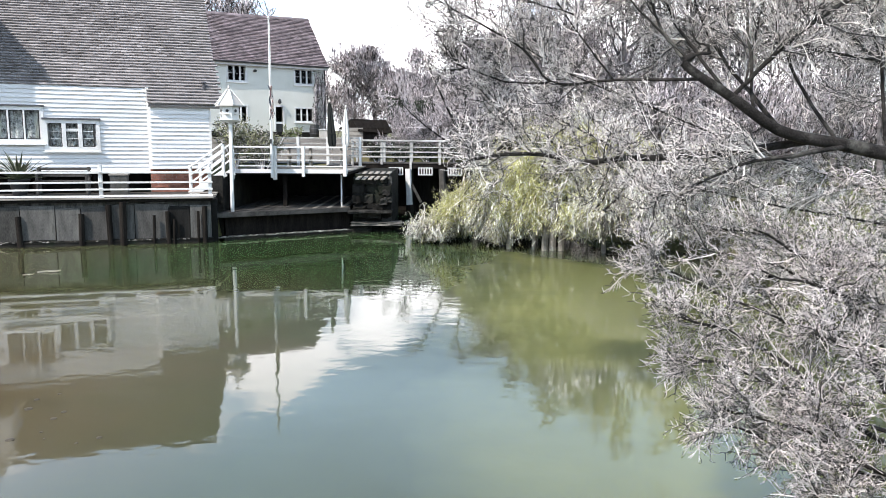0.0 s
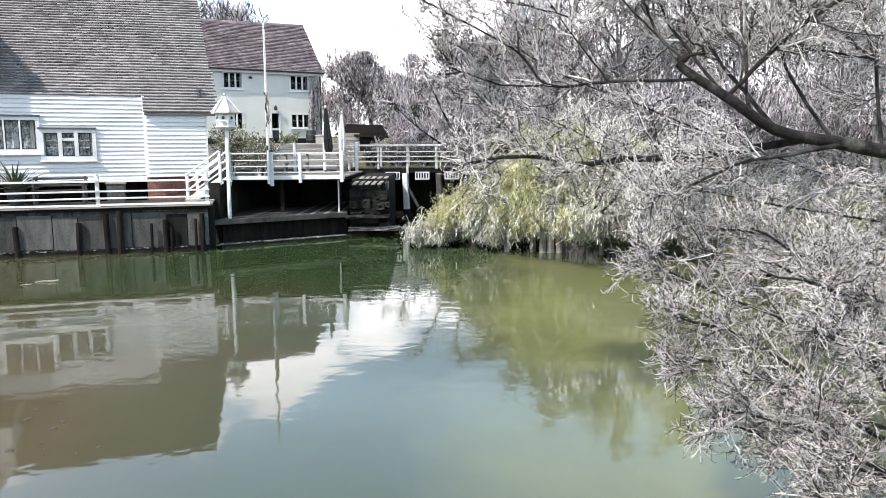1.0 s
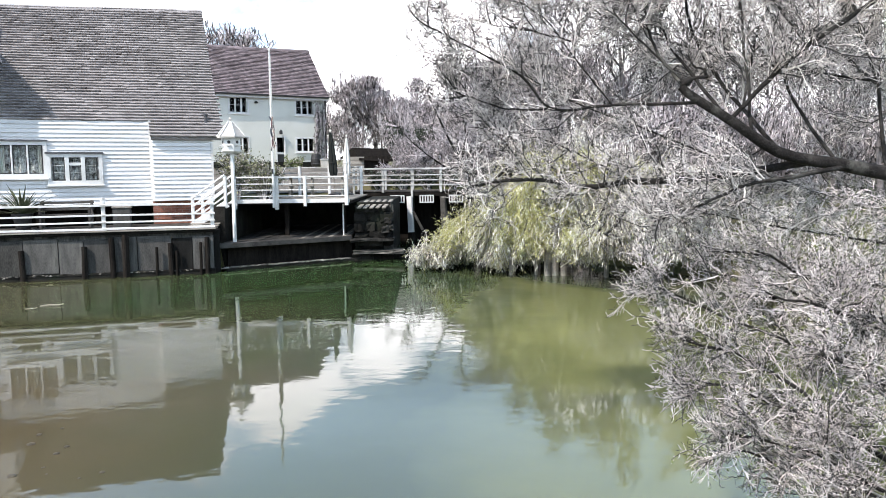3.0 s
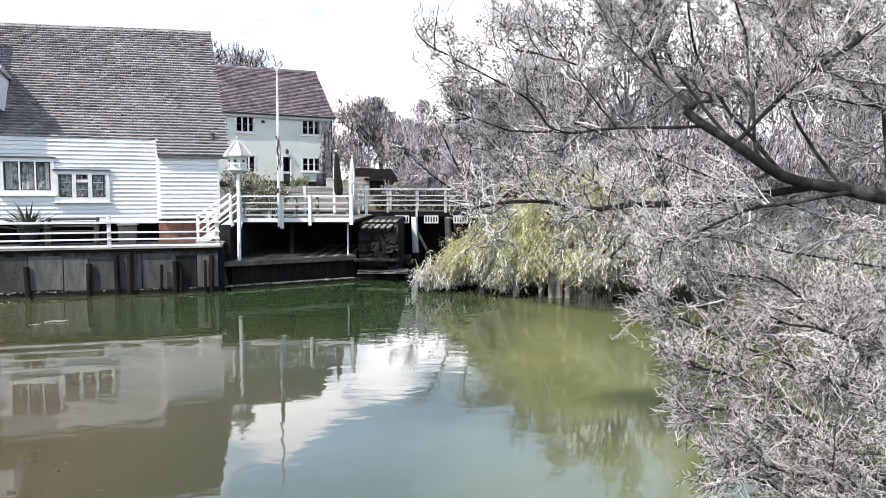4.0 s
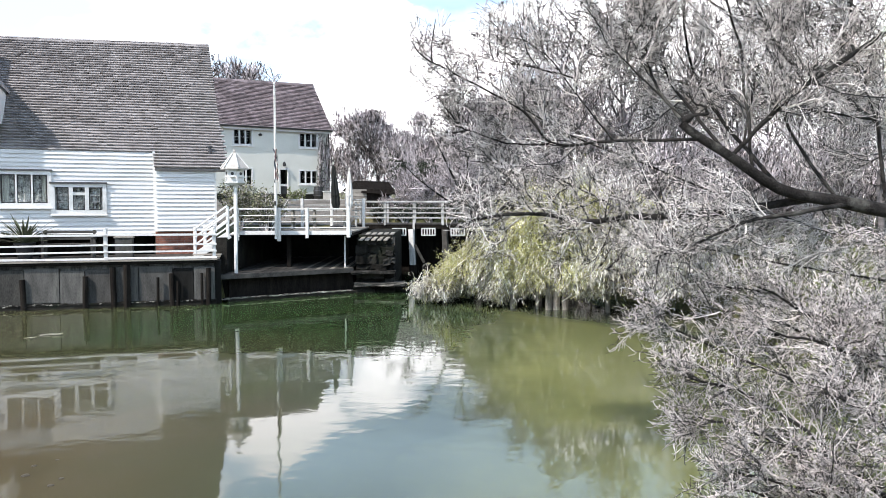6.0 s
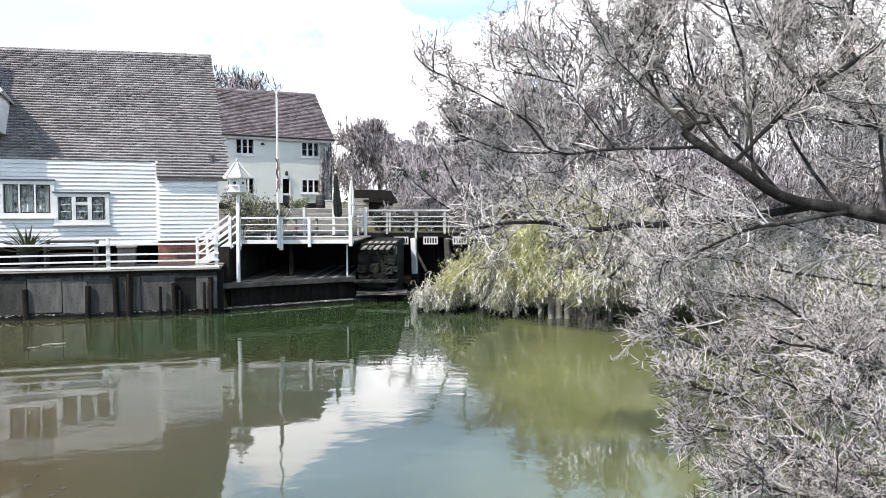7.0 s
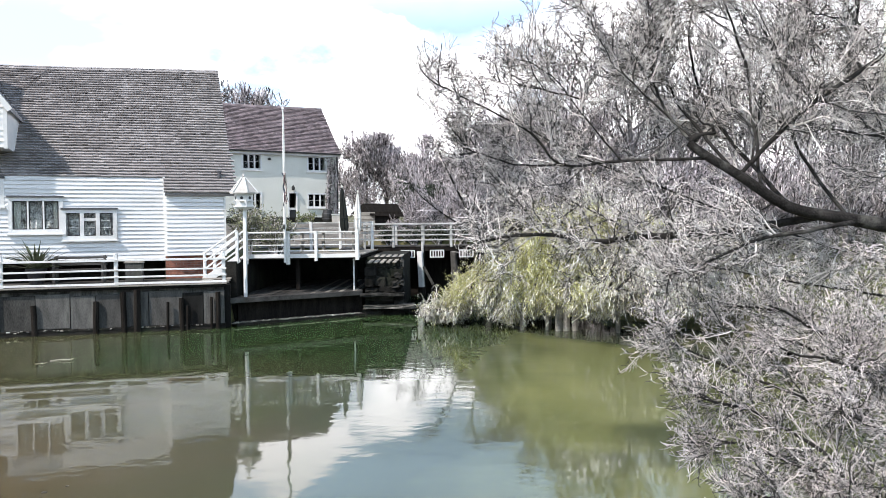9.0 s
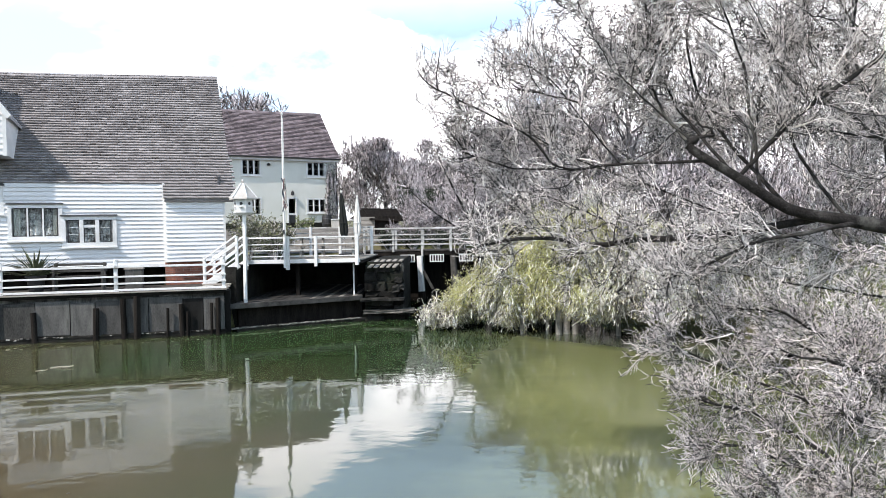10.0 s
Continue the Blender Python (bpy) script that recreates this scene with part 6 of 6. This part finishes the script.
def bare_tree(seed, high, wide, twig, fork=0.3, radius=0.22, thick=0.024, dense=3, limbs=15):
    """A bare crown: trunk, rising limbs, three orders of twigs; local origin at the foot."""
    r = np.random.default_rng(seed)
    trunk = smooth_line([(0, 0, -0.5), (r.normal(0, 0.1), r.normal(0, 0.1), high * 0.3), (r.normal(0, 0.35), r.normal(0, 0.35), high * 0.65), (r.normal(0, 0.5), r.normal(0, 0.5), high * 0.95)], 16)
    l0 = sprout(r, trunk[None], limbs, (wide * 0.8, wide * 1.45), 9, (35, 75), 0.15, 0.07, fork, 0.6)
    l1 = sprout(r, l0, 9, (wide * 0.35, wide * 0.8), 5, (25, 70), 0.2, 0.07, 0.1)
    l2 = sprout(r, l1, 7, (wide * 0.15, wide * 0.42), 3, (25, 60), 0.2, 0.10, 0.15)
    l3 = sprout(r, l2, dense, (wide * 0.07, wide * 0.22), 2, (25, 60), 0.2, 0.10, 0.2)
    tree = tree_of("bare_tree", pose(0, 0, 0), "bare winter tree with a fine grey-brown twiggy crown", "tree",
                   [("trunk", [(trunk[None], radius, radius * 0.2, 8)])] + [("limb", [(l[None], radius * 0.35, 0.02, 5)]) for l in l0],
                   [(l1, 0.03, 0.014, 3), (l2, thick, thick * 0.7, 2), (l3, thick * 0.85, thick * 0.6, 2)], bark_far, twig, "bare trees behind the pool")
    return tree


def leafy_shrub(name, x, y, z, sx_, sy_, h, n, size, mat, label, category="shrub", seed=1, droop=0.0):
    r = np.random.default_rng(seed)
    sh = thing(name, pose(x, y, z), label, category)
    stems = []
    for _ in range(14):
        a = r.uniform(0, 2 * math.pi)
        e = np.array([math.cos(a) * sx_ * r.uniform(0.2, 0.8), math.sin(a) * sy_ * r.uniform(0.2, 0.8), h * r.uniform(0.5, 0.95)])
        stems.append(smooth_line([(e[0] * 0.1, e[1] * 0.1, -0.1), e * np.array([0.6, 0.6, 0.5]), e], 8))
    stems = np.stack(stems)
    tw = sprout(r, stems, 10, (0.25 * h, 0.5 * h), 5, (25, 70), 0.25, 0.1, 0.25)
    fine = sprout(r, tw, 6, (0.1 * h, 0.25 * h), 4, (25, 70), 0.25, 0.05, 0.2)
    v, q = joined([tubes(stems, 0.02, 0.008, 4), tubes(tw, 0.008, 0.005, 3), tubes(fine, 0.005, 0.004, 3)])
    part("branchwork", array_mesh("branchwork", v, q, twig_brown), twig_brown, sh)
    pts = np.concatenate([tw[:, 1:].reshape(-1, 3), fine.reshape(-1, 3)])
    pts = pts[r.integers(0, len(pts), n)] + r.normal(0, 0.04 * h, (n, 3))
    v, q = leaf_quads(r, pts, size, 1.6, droop)
    part("foliage", array_mesh("foliage", v, q, mat), mat, sh, kind="stuff")
    return sh


def wall_climber():
    """Old climber stems that go up the cottage's corner, with a ragged coat of twigs and few leaves."""
    r = np.random.default_rng(35)
    ob = thing("wall_climber", HOUSE, "tangled leafless climber up the corner of the cottage", "climber")
    stems = []
    for i in range(9):
        u = r.uniform(-0.62, -0.08)
        stems.append(smooth_line([(u * 0.7, -0.14, H_BASE), (u + r.normal(0, 0.06), -0.12, 4.6), (u + r.normal(0, 0.08), -0.12, 6.0), (u + r.normal(0, 0.08), -0.14, r.uniform(6.8, 7.6))], 14))
    stems = np.stack(stems)
    tw = sprout(r, stems, 30, (0.2, 0.5), 5, (25, 80), 0.35, 0.1, 0.05, 0.2)
    fine = sprout(r, tw, 6, (0.10, 0.26), 4, (25, 80), 0.45, 0.05, 0.1)
    for a in (tw, fine):
        a[..., 1] = np.clip(a[..., 1], -0.42, -0.04)
        a[..., 0] = np.clip(a[..., 0], -0.80, 0.12)
    v, q = joined([tubes(stems, 0.035, 0.015, 5), tubes(tw, 0.016, 0.010, 3), tubes(fine, 0.012, 0.009, 2)])
    part("branchwork", array_mesh("branchwork", v, q, twig_far, True), twig_far, ob)
    pts = fine[:, -1][::3]
    v, q = leaf_quads(r, pts, 0.09, 1.6)
    part("foliage", array_mesh("foliage", v, q, evergreen_leaf), evergreen_leaf, ob, kind="stuff")


def leaning_tree():
    """A thin bare tree that leans over the far end of the footbridge."""
    r = np.random.default_rng(64)
    trunk = smooth_line([(2.0, 38.6, 1.9), (1.5, 38.4, 3.4), (0.6, 38.2, 5.2), (-0.5, 38.0, 7.6)], 20)
    second = smooth_line([(1.5, 38.4, 3.4), (1.7, 38.0, 5.0), (1.4, 37.8, 6.6), (1.5, 37.6, 8.0)], 20)
    third = smooth_line([(1.8, 38.5, 2.6), (0.4, 37.8, 3.4), (-0.8, 37.5, 4.3), (-1.8, 37.3, 5.3)], 20)
    lines = np.stack([trunk, second, third])
    l1 = sprout(r, lines, 16, (0.8, 2.2), 7, (30, 65), 0.2, 0.06, 0.15)
    l2 = sprout(r, l1, 8, (0.4, 1.1), 5, (30, 65), 0.26, 0.05, 0.1)
    l3 = sprout(r, l2, 5, (0.15, 0.5), 3, (30, 70), 0.26, 0.05, 0.1)
    tree_of("leaning_tree", pose(0, 0, 0), "thin bare tree leaning over the footbridge", "tree",
            [("trunk", [(trunk[None], 0.11, 0.03, 8)]), ("limb", [(second[None], 0.07, 0.02, 6)]), ("limb", [(third[None], 0.06, 0.015, 6)])],
            [(l1, 0.022, 0.010, 4), (l2, 0.011, 0.008, 3), (l3, 0.009, 0.006, 2)], bark_grey, twig_far)


leaning_tree()
waterside_tree()
bank_bush()
willow((5.0, 23.2, 0.7), 17, 74, -0.3, 5.2, (0.55, 1.5, 2.1, 2.8, 3.4, 3.6, 3.5))
willow((7.2, 20.6, 0.7), 19, 34, 3.6, 7.8, (1.5, 2.3, 2.4), 0.55)
for x, y, high, wide in ((3.20, 20.7, 1.30, 0.17), (3.42, 20.75, 1.45, 0.19), (3.66, 20.7, 1.15, 0.16), (4.75, 20.2, 1.15, 0.12), (2.2, 21.0, 0.5, 0.12), (2.9, 20.9, 0.55, 0.09)):
    mooring_post(x, y, high, wide)

# woodland behind: four trees built once, then copied
kinds = [bare_tree(101, 9.5, 3.4, twig_far), bare_tree(102, 8.0, 3.0, twig_far), bare_tree(103, 11.0, 3.8, twig_brown), bare_tree(104, 7.0, 3.4, twig_far, 0.05, 0.12, 0.030, 5), bare_tree(105, 3.2, 2.6, twig_far, 0.02, 0.08, 0.019, 3, 10)]
spots = [(-0.8, 76, 3, 0.9), (1.8, 66, 1, 0.85), (-1.5, 90, 1, 1.1), (4.5, 88, 1, 1.25), (12, 92, 0, 1.3), (-6.2, 82, 3, 1.25), (-3.9, 80, 3, 1.0), (0.9, 75, 3, 0.92), (3.3, 70, 3, 0.9), (-8.6, 84, 3, 1.35), (-9.6, 84, 3, 1.25), (-7.5, 81, 3, 1.3),
         (8.5, 60, 0, 0.95), (12.5, 40, 2, 0.6), (17, 42, 0, 0.7), (22, 38, 2, 0.7), (11.0, 33, 3, 0.6), (15, 30, 1, 0.65), (20, 30, 3, 0.75), (13, 24, 2, 0.5), (17, 25, 0, 0.6), (9.5, 22, 3, 0.5), (11, 18, 1, 0.48), (14, 19, 0, 0.5),
         (14, 70, 0, 0.95), (21, 66, 2, 0.95), (28, 62, 0, 1.0), (34, 58, 2, 1.0), (10, 56, 1, 0.85), (14, 54, 3, 0.95), (19, 50, 2, 0.8), (26, 48, 0, 0.9), (-19, 66, 3, 1.66), (-16.5, 70, 3, 1.5), (8.2, 28, 3, 0.55)]
spots += [(5.5, 50, 1, 0.85), (8.0, 46, 1, 0.8), (10.5, 48, 0, 0.8), (6.8, 56, 0, 0.9), (4.2, 60, 1, 0.95), (13, 44, 1, 0.85), (16, 46, 0, 0.85), (3.2, 52, 3, 0.75), (9.5, 41, 3, 0.7)]
rs = np.random.default_rng(5)
spots += [(float(rs.uniform(-9, 16)), float(rs.uniform(68, 80)), 4, float(rs.uniform(1.0, 1.5))) for _ in range(22)]
spots += [(float(rs.uniform(-3, 13)), float(rs.uniform(52, 60)), 4, float(rs.uniform(0.5, 0.8))) for _ in range(14)]
spots += [(float(rs.uniform(8.5, 26)), float(rs.uniform(22, 40)), 4, float(rs.uniform(0.7, 1.1))) for _ in range(26)]
spots += [(float(rs.uniform(6.5, 10)), float(rs.uniform(30, 44)), 4, float(rs.uniform(0.6, 0.9))) for _ in range(10)]
spots += [(3.4, 41.0, 1, 0.72), (5.6, 42.0, 0, 0.85), (7.8, 40.5, 0, 1.0), (10.4, 39.5, 2, 0.95), (13.6, 41.0, 2, 1.0)]
spots += [(-1.4, 40.5, 4, 0.42), (-0.4, 39.4, 4, 0.5), (0.8, 40.2, 4, 0.55), (2.0, 39.6, 4, 0.6), (3.2, 40.6, 4, 0.65), (4.4, 39.2, 4, 0.6), (0.2, 42.5, 4, 0.6), (2.6, 43.0, 4, 0.75), (5.6, 41.0, 4, 0.8), (-2.2, 43.5, 4, 0.5)]
spots += [(-2.6 + 0.85 * i, 38.3 + 0.3 * (i % 2), 4, 0.26 + 0.04 * (i % 3)) for i in range(9)]
spots += [(float(rs.uniform(-32, 50)), float(rs.uniform(86, 100)), 4, float(rs.uniform(1.6, 2.3))) for _ in range(20)]
rt = np.random.default_rng(77)
used = set()
for x, y, k, s in spots:
    z = float(land(np.array([x]), np.array([y]))[0]) - 0.1
    m = pose(x, y, z, 0, 0, float(rt.uniform(0, 360)))
    if k not in used:
        used.add(k)
        kinds[k].matrix_world = m @ Matrix.Scale(s, 4)
    else:
        keep = kinds[k].scale.copy()
        kinds[k].scale = (s, s, s)
        copy_thing(kinds[k], m)
        kinds[k].scale = keep

leafy_shrub("evergreen_tree", -1.2, 46, 3.2, 1.8, 1.8, 2.6, 5000, 0.22, evergreen_leaf, "low dark evergreen behind the shed", "tree", 32)
leafy_shrub("deck_shrub", -6.6, 25.2, 2.09, 0.8, 0.5, 1.75, 3000, 0.075, deck_leaf, "leafy green shrub at the corner of the deck", "shrub", 33)
leafy_shrub("deck_shrub", -5.7, 25.3, 2.09, 0.95, 0.4, 1.3, 2600, 0.075, deck_leaf, "leafy green shrub along the railing", "shrub", 34)
wall_climber()
leafy_shrub("garden_bush", -4.6, 44.5, 3.2, 0.9, 0.7, 1.0, 1200, 0.10, shrub_leaf, "low garden bush before the cottage", "shrub", 36)
leafy_shrub("garden_bush", -8.3, 45.5, 3.2, 1.0, 0.6, 0.8, 1200, 0.10, shrub_leaf, "low garden bush before the cottage", "shrub", 37)
for i in range(7):
    leafy_shrub("hedge", -2.7 + 1.25 * i, 37.42 + 0.08 * (i % 2), 2.1, 0.85, 0.3, 0.95, 1700, 0.10, evergreen_leaf, "low dark evergreen hedge behind the footbridge", "hedge", 70 + i)
for i, (x, y, h) in enumerate(((6.9, 20.5, 1.5), (7.6, 17.5, 1.7), (6.9, 14.2, 1.5), (6.4, 11.5, 1.4), (8.5, 15.5, 2.0), (9.0, 19.0, 2.2), (6.5, 23.5, 1.5), (8.0, 25.5, 2.0))):
    leafy_shrub("bank_shrub", x, y, 0.5, 1.4, 1.4, h, 500, 0.06, shrub_leaf, "bare tangled shrub on the far bank", "shrub", 50 + i)
